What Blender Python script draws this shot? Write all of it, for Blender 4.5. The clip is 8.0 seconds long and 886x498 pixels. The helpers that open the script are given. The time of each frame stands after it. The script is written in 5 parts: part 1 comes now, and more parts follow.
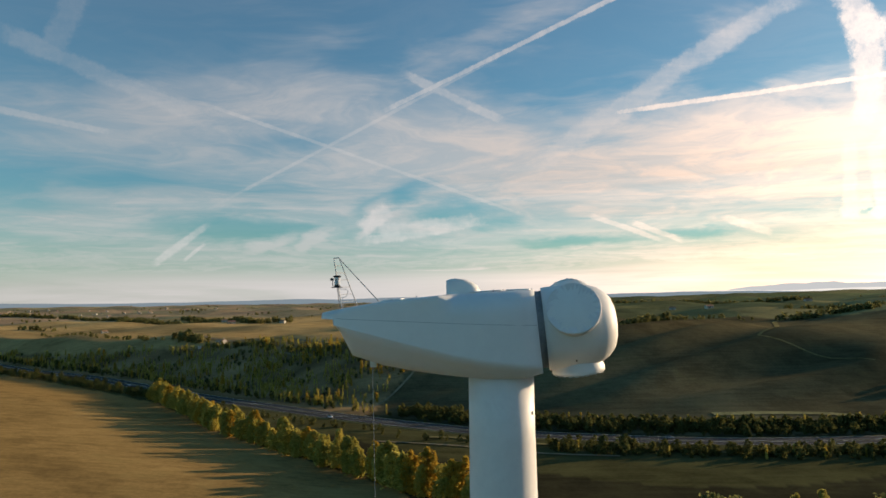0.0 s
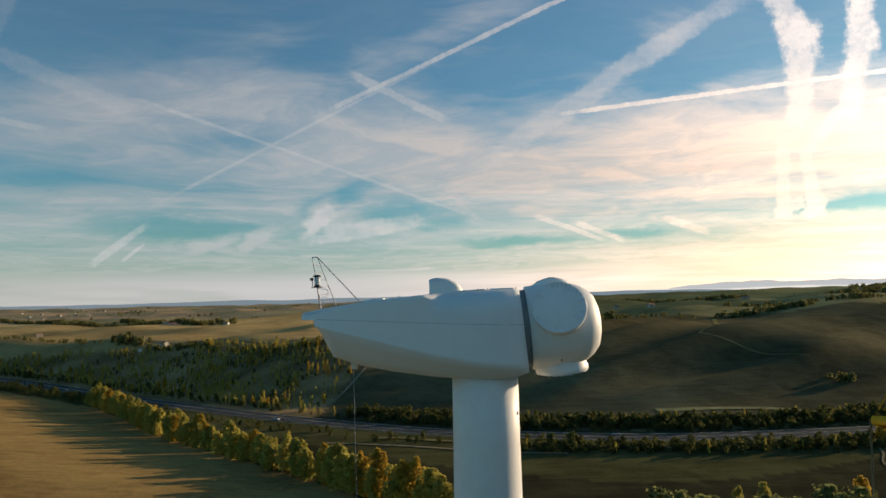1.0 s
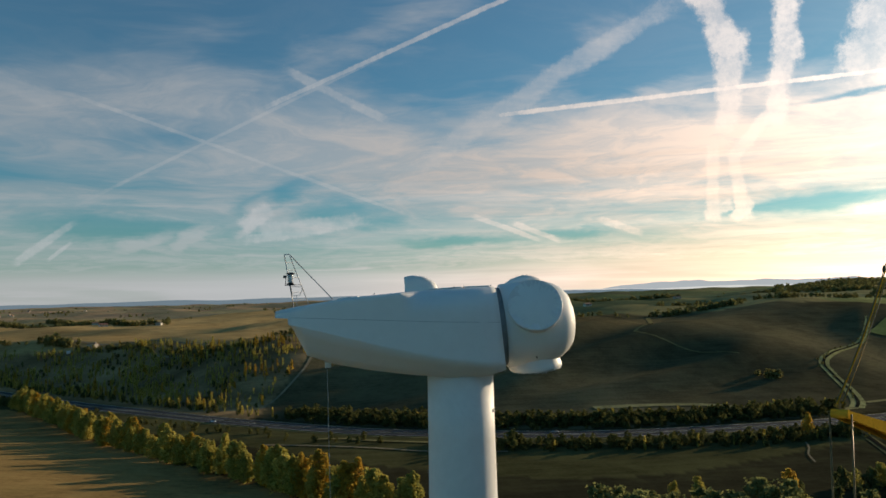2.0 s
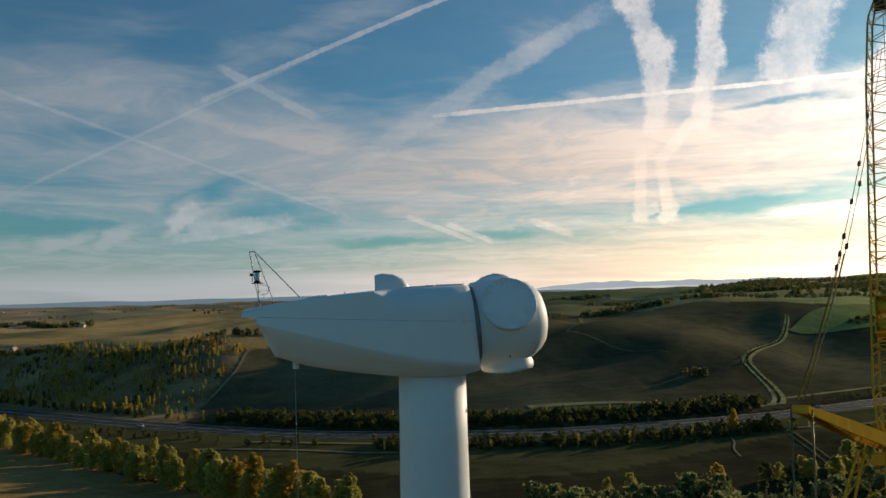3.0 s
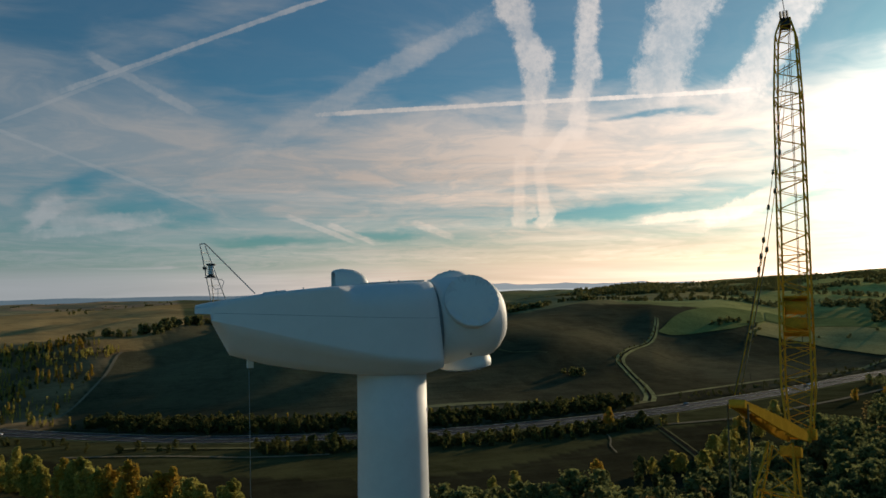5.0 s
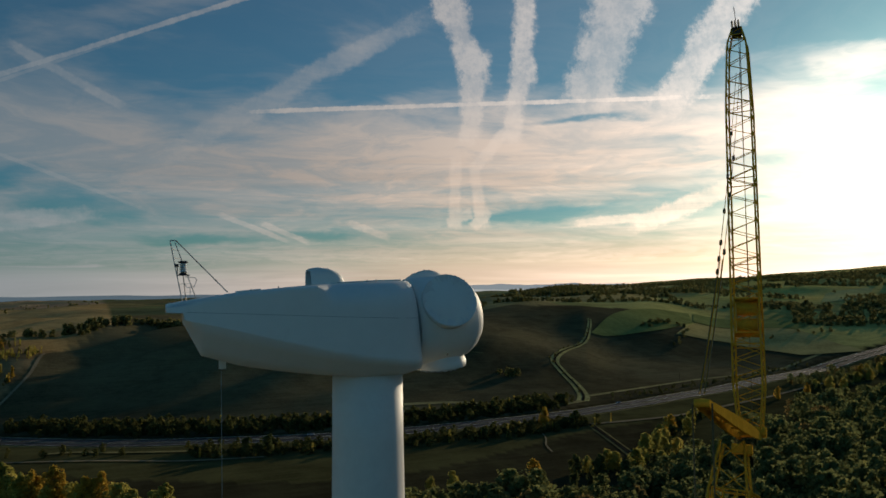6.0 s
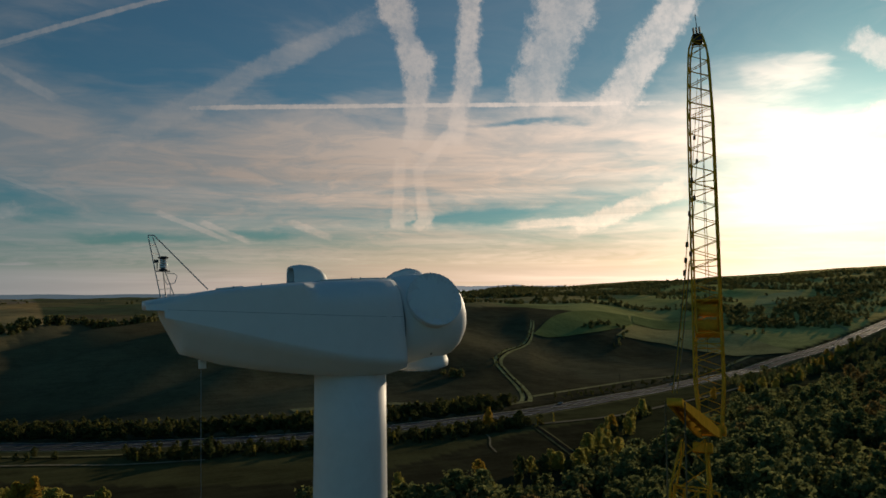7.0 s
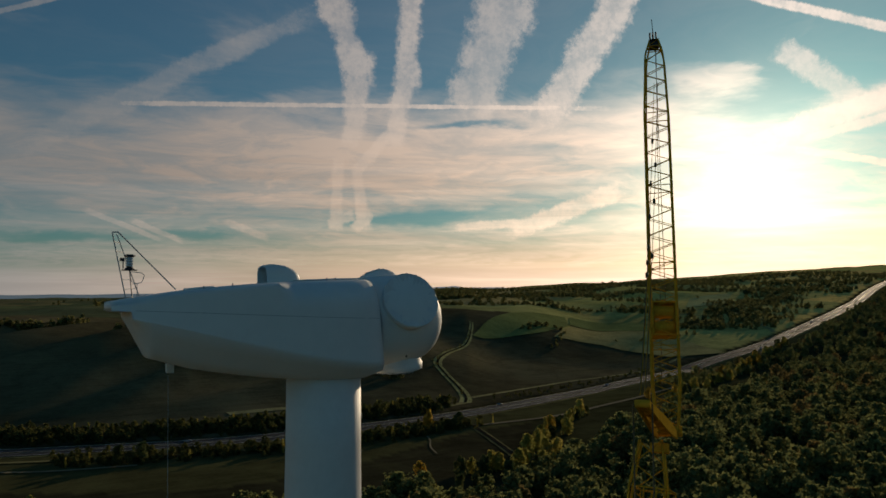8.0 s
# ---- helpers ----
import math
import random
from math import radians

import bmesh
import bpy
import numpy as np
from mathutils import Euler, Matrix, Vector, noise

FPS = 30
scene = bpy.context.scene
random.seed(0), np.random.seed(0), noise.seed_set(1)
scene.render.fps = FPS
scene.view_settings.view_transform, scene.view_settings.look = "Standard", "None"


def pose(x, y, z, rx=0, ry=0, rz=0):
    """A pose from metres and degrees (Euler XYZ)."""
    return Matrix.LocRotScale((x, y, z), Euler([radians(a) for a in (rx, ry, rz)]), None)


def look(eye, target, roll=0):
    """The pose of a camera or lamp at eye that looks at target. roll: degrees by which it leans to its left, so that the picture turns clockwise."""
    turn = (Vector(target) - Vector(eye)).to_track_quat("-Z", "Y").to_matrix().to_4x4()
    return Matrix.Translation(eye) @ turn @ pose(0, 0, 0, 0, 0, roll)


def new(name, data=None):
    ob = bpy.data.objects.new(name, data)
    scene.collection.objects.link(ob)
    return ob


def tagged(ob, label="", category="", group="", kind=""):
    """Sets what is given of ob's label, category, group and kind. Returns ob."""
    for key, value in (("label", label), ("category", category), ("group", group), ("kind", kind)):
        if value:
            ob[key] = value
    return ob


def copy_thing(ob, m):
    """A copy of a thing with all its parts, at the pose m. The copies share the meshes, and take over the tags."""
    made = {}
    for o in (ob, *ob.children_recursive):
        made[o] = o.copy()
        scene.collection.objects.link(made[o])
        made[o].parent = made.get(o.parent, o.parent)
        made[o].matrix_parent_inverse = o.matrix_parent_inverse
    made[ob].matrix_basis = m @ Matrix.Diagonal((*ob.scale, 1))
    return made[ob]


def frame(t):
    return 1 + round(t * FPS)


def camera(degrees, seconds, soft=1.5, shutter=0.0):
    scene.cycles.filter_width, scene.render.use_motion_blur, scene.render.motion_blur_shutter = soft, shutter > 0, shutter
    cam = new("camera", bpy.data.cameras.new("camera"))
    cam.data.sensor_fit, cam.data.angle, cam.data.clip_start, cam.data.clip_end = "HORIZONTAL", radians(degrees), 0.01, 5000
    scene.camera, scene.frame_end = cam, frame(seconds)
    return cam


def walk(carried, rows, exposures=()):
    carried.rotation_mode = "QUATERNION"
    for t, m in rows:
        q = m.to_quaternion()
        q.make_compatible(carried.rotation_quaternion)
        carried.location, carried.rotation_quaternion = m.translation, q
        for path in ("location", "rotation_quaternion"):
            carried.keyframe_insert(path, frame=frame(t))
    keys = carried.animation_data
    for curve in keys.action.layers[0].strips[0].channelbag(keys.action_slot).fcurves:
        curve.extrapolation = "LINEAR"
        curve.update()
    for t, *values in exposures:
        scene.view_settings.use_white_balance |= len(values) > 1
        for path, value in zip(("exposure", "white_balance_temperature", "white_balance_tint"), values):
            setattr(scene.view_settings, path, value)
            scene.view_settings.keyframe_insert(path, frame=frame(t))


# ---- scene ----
cam = camera(58.5, 8.0, soft=1.6)
ROWS = [
    (0.0, -2.605, -37.246, 80.000, 93.403, 1.024, 0.061),
    (0.5, -3.449, -36.833, 79.998, 93.410, 1.250, -1.810),
    (1.0, -4.334, -36.607, 80.013, 93.324, 1.355, -3.871),
    (1.5, -5.150, -36.571, 80.007, 93.261, 1.363, -5.888),
    (2.0, -6.035, -36.275, 79.958, 93.206, 1.380, -8.343),
    (3.5, -8.471, -34.802, 79.868, 93.095, 1.392, -15.249),
    (4.0, -9.330, -34.485, 79.794, 93.075, 1.257, -17.149),
    (4.5, -10.114, -34.033, 79.765, 93.068, 1.138, -19.387),
    (6.0, -12.439, -32.409, 79.746, 93.038, 0.698, -26.477),
    (6.5, -13.171, -31.784, 79.716, 93.045, 0.548, -28.630),
    (7.0, -13.880, -31.218, 79.657, 93.078, 0.342, -30.634),
    (7.5, -14.476, -30.609, 79.640, 93.131, 0.178, -32.823),
    (8.0, -14.857, -29.691, 79.653, 93.160, 0.144, -35.105),
]
walk(cam, [(t, pose(x, y, z, rx, ry, rz)) for t, x, y, z, rx, ry, rz in ROWS],
     exposures=[(0.0, 0.34, 6500, 14), (2.0, -0.06, 6050, 9), (4.0, -0.36, 5800, 7), (6.0, -0.86, 5800, 6), (8.0, -1.18, 6150, 9)])

# ---- light ----
SUN_AZ, SUN_EL = 62.0, 9.5          # degrees: clockwise from +y, above the horizon
sun_dir = Vector((math.sin(radians(SUN_AZ)) * math.cos(radians(SUN_EL)),
                  math.cos(radians(SUN_AZ)) * math.cos(radians(SUN_EL)), math.sin(radians(SUN_EL))))
sun = new("sun", bpy.data.lights.new("sun", "SUN"))
sun.data.energy, sun.data.angle, sun.data.color = 5.0, radians(0.6), (1.0, 0.75, 0.47)
sun.matrix_world = look(sun_dir * 300, (0, 0, 0))


def heading(az, el):
    a, e = radians(az), radians(el)
    return Vector((math.sin(a) * math.cos(e), math.cos(a) * math.cos(e), math.sin(e)))


class Nodes:
    """Short-hand for building node trees."""
    def __init__(self, tree):
        self.tree = tree

    def add(self, kind):
        return self.tree.nodes.new(kind)

    def link(self, a, b):
        self.tree.links.new(a, b)

    def put(self, socket, v):
        if isinstance(v, bpy.types.NodeSocket):
            self.link(v, socket)
        else:
            socket.default_value = v

    def math(self, op, a, b=0.0, c=None, clamp=False):
        n = self.add("ShaderNodeMath")
        n.operation, n.use_clamp = op, clamp
        self.put(n.inputs[0], a), self.put(n.inputs[1], b)
        if c is not None:
            self.put(n.inputs[2], c)
        return n.outputs[0]

    def vec(self, op, a, b=(0, 0, 0)):
        n = self.add("ShaderNodeVectorMath")
        n.operation = op
        self.put(n.inputs[0], a), self.put(n.inputs[1], b)
        return n.outputs["Value"] if op in ("DOT_PRODUCT", "LENGTH") else n.outputs[0]

    def ramp(self, v, lo, hi, a=0.0, b=1.0):
        n = self.add("ShaderNodeMapRange")
        n.interpolation_type = "SMOOTHSTEP"
        for s, x in zip(n.inputs, (v, lo, hi, a, b)):
            self.put(s, x)
        return n.outputs[0]

    def mix(self, fac, a, b, blend="MIX"):
        n = self.add("ShaderNodeMix")
        n.data_type, n.blend_type = "RGBA", blend
        self.put(n.inputs[0], fac), self.put(n.inputs[6], a), self.put(n.inputs[7], b)
        return n.outputs[2]

    def noise(self, co, scale, detail=3.0, rough=0.55, dist=0.0):
        n = self.add("ShaderNodeTexNoise")
        self.put(n.inputs["Vector"], co)
        n.inputs["Scale"].default_value, n.inputs["Detail"].default_value = scale, detail
        n.inputs["Roughness"].default_value, n.inputs["Distortion"].default_value = rough, dist
        return n.outputs[0]


def contrail_group():
    g = bpy.data.node_groups.new("contrail", "ShaderNodeTree")
    for name, kind in (("Direction", "NodeSocketVector"), ("Normal", "NodeSocketVector"), ("Along", "NodeSocketVector"),
                       ("Width", "NodeSocketFloat"), ("Half", "NodeSocketFloat"), ("Power", "NodeSocketFloat"),
                       ("Rough", "NodeSocketFloat"), ("Fray", "NodeSocketFloat"), ("Warp", "NodeSocketFloat")):
        g.interface.new_socket(name, in_out="INPUT", socket_type=kind)
    g.interface.new_socket("Mask", in_out="OUTPUT", socket_type="NodeSocketFloat")
    k = Nodes(g)
    i, o = k.add("NodeGroupInput"), k.add("NodeGroupOutput")
    across = k.vec("DOT_PRODUCT", i.outputs["Direction"], i.outputs["Normal"])
    along = k.vec("DOT_PRODUCT", i.outputs["Direction"], i.outputs["Along"])
    bend = k.math("MULTIPLY", k.math("SUBTRACT", i.outputs["Warp"], 0.5), i.outputs["Rough"])
    off = k.math("ABSOLUTE", k.math("ADD", across, bend))
    body = k.ramp(k.math("ADD", k.math("DIVIDE", off, i.outputs["Width"]), k.math("MULTIPLY", k.math("SUBTRACT", i.outputs["Fray"], 0.5), 1.5)), 0.95, 0.45)
    ends = k.ramp(k.math("ADD", k.math("DIVIDE", k.math("ABSOLUTE", along), i.outputs["Half"]), k.math("MULTIPLY", k.math("SUBTRACT", i.outputs["Fray"], 0.5), 0.5)), 1.0, 0.7)
    frayed = k.ramp(i.outputs["Fray"], 0.64, 0.36, 0.6, 1.0)
    m = k.math("MULTIPLY", k.math("MULTIPLY", body, ends), k.math("MULTIPLY", frayed, i.outputs["Power"]))
    k.link(m, o.inputs["Mask"])
    return g


world = bpy.data.worlds.new("sky")
scene.world, world.use_nodes = world, True
world.node_tree.nodes.clear()
W = Nodes(world.node_tree)
sky = W.add("ShaderNodeTexSky")
sky.sky_type, sky.sun_disc, sky.sun_elevation, sky.sun_rotation = "NISHITA", False, radians(SUN_EL), radians(SUN_AZ)
sky.altitude, sky.air_density, sky.dust_density, sky.ozone_density = 200.0, 1.0, 0.7, 2.5
way = W.vec("NORMALIZE", W.add("ShaderNodeTexCoord").outputs["Generated"])
part_xyz = W.add("ShaderNodeSeparateXYZ")
W.link(way, part_xyz.inputs[0])
up = part_xyz.outputs[2]
# clouds lie on a high flat sheet: project the direction onto it, and let the winds twist it
lift = W.math("ADD", W.math("MAXIMUM", up, 0.0), 0.075)
flat = W.add("ShaderNodeCombineXYZ")
W.link(W.math("DIVIDE", part_xyz.outputs[0], lift), flat.inputs[0])
W.link(W.math("DIVIDE", part_xyz.outputs[1], lift), flat.inputs[1])
twist = W.add("ShaderNodeTexNoise")
W.link(flat.outputs[0], twist.inputs["Vector"])
twist.inputs["Scale"].default_value, twist.inputs["Detail"].default_value = 0.55, 4.0
swirl = W.vec("SCALE", W.vec("SUBTRACT", twist.outputs["Color"], (0.5, 0.5, 0.5)))
swirl.node.inputs["Scale"].default_value = 2.6
bent = W.vec("ADD", flat.outputs[0], swirl)


def streaks(turn, squeeze, scale, detail, rough):
    """Cloud threads that run along one heading of the sheet."""
    m = W.add("ShaderNodeMapping")
    m.inputs["Rotation"].default_value, m.inputs["Scale"].default_value = (0, 0, radians(turn)), (squeeze, 1.0, 1.0)
    W.link(bent, m.inputs[0])
    return W.noise(m.outputs[0], scale, detail, rough, 0.3)


veil_a = streaks(25, 0.45, 0.75, 6.0, 0.60)
veil_c = streaks(-40, 0.35, 0.95, 6.0, 0.61)
veil_b = W.noise(flat.outputs[0], 0.24, 4.0, 0.5, 0.6)
fine = W.math("ADD", W.math("MULTIPLY", W.noise(way, 150.0, 4.0, 0.7), 0.4), W.math("MULTIPLY", W.noise(way, 30.0, 5.0, 0.6), 0.6))
warp = W.noise(way, 7.0, 3.0, 0.5)
GLOW = heading(56.0, 8.8)               # the brightest part of the veiled sun's aureole
near_sun = W.vec("DOT_PRODUCT", way, tuple(GLOW))
toward = W.ramp(near_sun, 0.45, 1.0)
sheet = W.math("ADD", W.math("MULTIPLY", W.math("ADD", veil_a, veil_c), 0.56), W.math("MULTIPLY", W.math("SUBTRACT", veil_b, 0.5), 0.8))
# banks of cloud and stretches of clear sky lie where the wind left them
ragged = W.add("ShaderNodeTexNoise")
rag_map = W.add("ShaderNodeMapping")
rag_map.inputs["Scale"].default_value = (7.0, 7.0, 26.0)
W.link(way, rag_map.inputs[0])
W.link(rag_map.outputs[0], ragged.inputs["Vector"])
ragged.inputs["Scale"].default_value, ragged.inputs["Detail"].default_value, ragged.inputs["Roughness"].default_value = 1.0, 5.0, 0.6
rag = W.vec("MULTIPLY", W.vec("SUBTRACT", ragged.outputs["Color"], (0.5, 0.5, 0.5)), (0.16, 0.16, 0.055))
torn = W.vec("ADD", way, rag)


def bank_group():
    g = bpy.data.node_groups.new("bank", "ShaderNodeTree")
    for name in ("Direction", "Across", "Up", "Behind"):
        g.interface.new_socket(name, in_out="INPUT", socket_type="NodeSocketVector")
    g.interface.new_socket("Mask", in_out="OUTPUT", socket_type="NodeSocketFloat")
    k = Nodes(g)
    i, o = k.add("NodeGroupInput"), k.add("NodeGroupOutput")
    xyz = k.add("ShaderNodeCombineXYZ")
    for n, name in enumerate(("Across", "Up")):
        k.link(k.vec("DOT_PRODUCT", i.outputs["Direction"], i.outputs[name]), xyz.inputs[n])
    k.link(k.math("MULTIPLY", k.math("MAXIMUM", k.vec("DOT_PRODUCT", i.outputs["Direction"], i.outputs["Behind"]), 0.0), 90.0), xyz.inputs[2])
    k.link(k.ramp(k.vec("LENGTH", xyz.outputs[0]), 1.35, 0.25), o.inputs["Mask"])
    return g


bank_nodes = bank_group()


def cloud_bank(az, el, wide, tall, tilt=0.0):
    """A soft-edged stretch of sky: its middle, half width and half height in degrees, tilt (rising to the right)."""
    mid = heading(az, el)
    right = Vector((math.cos(radians(az)), -math.sin(radians(az)), 0))
    rise = right.cross(mid)
    c, n = math.cos(radians(tilt)), math.sin(radians(tilt))
    g = W.add("ShaderNodeGroup")
    g.node_tree = bank_nodes
    W.link(torn, g.inputs["Direction"])
    g.inputs["Across"].default_value = (right * c + rise * n) / math.sin(radians(wide))
    g.inputs["Up"].default_value = (rise * c - right * n) / math.sin(radians(tall))
    g.inputs["Behind"].default_value = -mid
    return g.outputs[0]


for az, el, wide, tall, tilt, amount in (
        (-2.9, 18.4, 6.0, 2.6, 20, -0.10), (12.5, 17.4, 9.0, 3.2, 20, -0.17), (22.2, 15.3, 5.0, 1.9, 25, -0.17), (36.0, 16.2, 11.0, 3.4, 0, -0.22), (61.5, 14.6, 6.0, 2.4, 15, -0.30),
        (-9.1, 11.2, 6.5, 1.6, 0, -0.10), (51.0, 18.5, 8.0, 3.0, -15, -0.20)):
    sheet = W.math("MULTIPLY_ADD", cloud_bank(az, el, wide, tall, tilt), amount, sheet)
for az, el, wide, tall, tilt, amount in (
        (-15.0, 14.7, 11.0, 2.8, 15, 0.05), (-0.2, 10.7, 11.0, 2.4, -8, 0.09), (18.5, 9.8, 12.0, 2.8, 4, 0.13), (33.0, 9.3, 13.0, 2.8, 0, 0.14),
        (-23.5, 5.6, 4.0, 1.6, 0, 0.10), (55.0, 14.3, 5.0, 1.0, -14, 0.15), (0.1, 17.3, 6.0, 1.4, 10, 0.05)):
    sheet = W.math("MULTIPLY_ADD", cloud_bank(az, el, wide, tall, tilt), amount, sheet)
# the sheet is thickest in a belt some ten degrees up
belt = W.math("MULTIPLY", W.ramp(up, 0.07, 0.12), W.ramp(up, 0.27, 0.16))
veil = W.ramp(W.math("MULTIPLY_ADD", belt, 0.08, sheet), W.ramp(up, 0.16, 0.36, 0.40, 0.47), 0.78, 0.10, W.ramp(near_sun, 0.35, 0.85, 0.74, 0.95))
# long flat lenses of clear sky under the belt, and the curls of cloud between them
lens_map = W.add("ShaderNodeMapping")
lens_map.inputs["Scale"].default_value = (3.2, 3.2, 34.0)
lens_map.inputs["Rotation"].default_value = (radians(1.0), radians(-1.5), 0)
W.link(way, lens_map.inputs[0])
lens = W.noise(lens_map.outputs[0], 1.0, 5.0, 0.55, 0.6)
strip = W.math("MULTIPLY", W.ramp(up, 0.045, 0.065), W.ramp(up, 0.15, 0.09))
clear = W.math("MULTIPLY", W.math("MULTIPLY", strip, W.ramp(lens, 0.48, 0.60)), 0.45)
for az, el, wide, tall, tilt in ((1.4, 6.0, 4.2, 1.15, 0), (-14.0, 4.9, 7.0, 1.1, 0), (10.2, 3.72, 6.2, 0.6, 0), (18.3, 4.2, 3.4, 0.5, 0), (-3.8, 7.0, 3.6, 1.0, 15),
                                 (33.6, 5.15, 8.5, 0.85, 2), (37.0, 12.2, 4.0, 0.5, 0), (58.0, 6.2, 5.0, 0.6, 3)):
    clear = W.math("MAXIMUM", clear, cloud_bank(az, el, wide, tall, tilt))
curls = W.math("MAXIMUM", cloud_bank(-5.1, 5.3, 1.1, 2.0, -25), W.math("MAXIMUM", cloud_bank(-13.3, 3.7, 3.0, 0.7, 12), cloud_bank(-9.6, 3.9, 2.0, 1.1, 30)))
clear = W.math("MULTIPLY", clear, W.math("MULTIPLY_ADD", curls, -0.9, 1.0), clamp=True)
veil = W.math("MULTIPLY", W.math("MAXIMUM", veil, W.math("MULTIPLY", W.ramp(up, 0.15, 0.08), 0.58)), W.math("SUBTRACT", 1.0, W.math("MULTIPLY", clear, 0.8)))
low = W.math("MULTIPLY", W.ramp(up, 0.065, 0.01, 0.0, 0.95), W.ramp(lens, 0.66, 0.45, 0.8, 1.0))
puffs = W.ramp(W.noise(bent, 2.2, 6.0, 0.66, 0.4), 0.35, 0.65, 0.74, 1.1)
cloud = W.math("MULTIPLY", W.math("MAXIMUM", W.math("MULTIPLY", veil, puffs), low), W.math("MULTIPLY", W.ramp(up, 0.7, 0.35), W.ramp(near_sun, -0.7, 0.35, 0.3, 1.0)), clamp=True)
group = contrail_group()


def trail(az0, el0, az1, el1, width, power, rough):
    """One contrail: azimuth and elevation of both ends, half width in degrees, strength, waviness."""
    global cloud, trails
    a, b = heading(az0, el0), heading(az1, el1)
    mid, nrm = (a + b).normalized(), a.cross(b).normalized()
    along = nrm.cross(mid).normalized()
    g = W.add("ShaderNodeGroup")
    g.node_tree = group
    for name, v in (("Direction", way), ("Normal", tuple(nrm)), ("Along", tuple(along)), ("Width", radians(width)),
                    ("Half", abs(a.dot(along)) * 1.12), ("Power", power), ("Rough", radians(width) * rough), ("Fray", fine), ("Warp", warp)):
        W.put(g.inputs[name], v)
    trails = W.math("MAXIMUM", trails, g.outputs[0])


trails = 0.0
trail(-15.50, 6.90, 4.00, 16.80, 0.15, 0.28, 0.5)
trail(-4.00, 13.40, 20.00, 22.70, 0.22, 0.56, 0.5)
trail(-16.12, 13.33, 6.42, 5.54, 0.16, 0.32, 0.6)
trail(-2.63, 15.96, 4.55, 12.50, 0.40, 0.38, 0.9)
trail(6.10, 8.80, 25.17, 19.35, 0.95, 0.27, 1.5)
trail(11.68, 12.60, 46.04, 12.97, 0.21, 0.85, 0.5)
trail(26.40, 23.50, 28.95, 14.60, 1.19, 0.69, 3.6)
trail(28.95, 17.00, 27.95, 10.60, 1.09, 0.66, 3.6)
trail(27.40, 9.60, 27.50, 4.60, 0.55, 0.50, 3.0)
trail(32.80, 23.50, 32.25, 14.60, 1.23, 0.71, 3.6)
trail(32.35, 17.00, 31.50, 10.40, 1.14, 0.66, 3.6)
trail(31.70, 11.80, 28.60, 8.60, 0.60, 0.55, 1.2)
trail(28.70, 9.30, 29.55, 4.60, 0.60, 0.55, 3.0)
trail(40.45, 23.13, 37.04, 12.53, 2.20, 0.52, 2.0)
trail(49.34, 22.28, 42.16, 12.33, 1.75, 0.66, 2.0)
trail(-29.49, 16.99, -17.64, 12.87, 0.74, 0.20, 0.9)
trail(-30.67, 12.37, -22.73, 11.23, 0.29, 0.35, 0.6)
trail(-26.71, 15.45, -24.90, 20.17, 0.98, 0.15, 0.9)
trail(-20.19, 2.43, -16.50, 5.28, 0.37, 0.50, 0.8)
trail(-18.18, 2.74, -16.73, 3.95, 0.16, 0.50, 0.4)
trail(-5.87, 4.75, -3.81, 6.36, 0.90, 0.55, 0.9)
trail(-5.88, 3.94, 3.16, 5.42, 0.49, 0.50, 0.9)
trail(10.77, 5.47, 15.61, 3.51, 0.23, 0.48, 1.6)
trail(13.59, 4.84, 16.84, 3.57, 0.26, 0.48, 1.6)
trail(19.73, 4.94, 22.58, 3.86, 0.36, 0.48, 1.6)
trail(26.81, 4.96, 28.65, 5.65, 0.45, 0.45, 3.0)
trail(28.65, 4.55, 29.92, 5.89, 0.53, 0.50, 3.0)
trail(39.87, 4.31, 47.93, 7.25, 0.82, 0.60, 0.9)
trail(35.78, 4.63, 42.32, 5.09, 0.41, 0.50, 0.8)
trail(56.99, 10.07, 65.71, 12.61, 1.06, 0.80, 0.7)
trail(59.43, 9.96, 65.66, 11.20, 0.41, 0.70, 0.6)
trail(59.07, 9.47, 65.56, 7.86, 0.33, 0.90, 0.6)
trail(58.56, 16.15, 63.49, 12.01, 1.06, 0.60, 0.9)
trail(56.51, 19.60, 65.82, 16.00, 0.37, 0.90, 0.5)
trail(-4.96, 4.81, 2.58, 5.47, 0.57, 0.45, 0.9)
cloud = W.math("SUBTRACT", 1.0, W.math("MULTIPLY", W.math("SUBTRACT", 1.0, W.math("MAXIMUM", cloud, W.math("MULTIPLY", curls, 0.7))), W.math("MULTIPLY_ADD", trails, -0.92, 1.0)), clamp=True)
# clouds scatter sunlight forward: brighter towards the sun, peach where the air is deep
glow = W.math("POWER", W.math("MAXIMUM", near_sun, 0.0), 7.0)
halo = W.math("POWER", W.math("MAXIMUM", near_sun, 0.0), 55.0)
core = W.math("POWER", W.math("MAXIMUM", near_sun, 0.0), 220.0)
near_low = W.math("MULTIPLY", W.math("POWER", W.math("MAXIMUM", near_sun, 0.0), 18.0), W.ramp(up, 0.19, 0.06))
light = W.math("MULTIPLY_ADD", near_low, 8.0, W.math("MULTIPLY_ADD", glow, 16.5, W.math("MULTIPLY_ADD", halo, 5.0, W.math("ADD", W.ramp(near_sun, 0.0, 0.8, 4.1, 4.8), W.math("MULTIPLY", W.ramp(up, 0.16, 0.03), W.math("MULTIPLY_ADD", toward, 6.0, 1.0))))))
thin_map = W.add("ShaderNodeMapping")
thin_map.inputs["Scale"].default_value = (2.6, 2.6, 75.0)
W.link(way, thin_map.inputs[0])
thin = W.noise(thin_map.outputs[0], 1.0, 5.0, 0.6, 0.5)
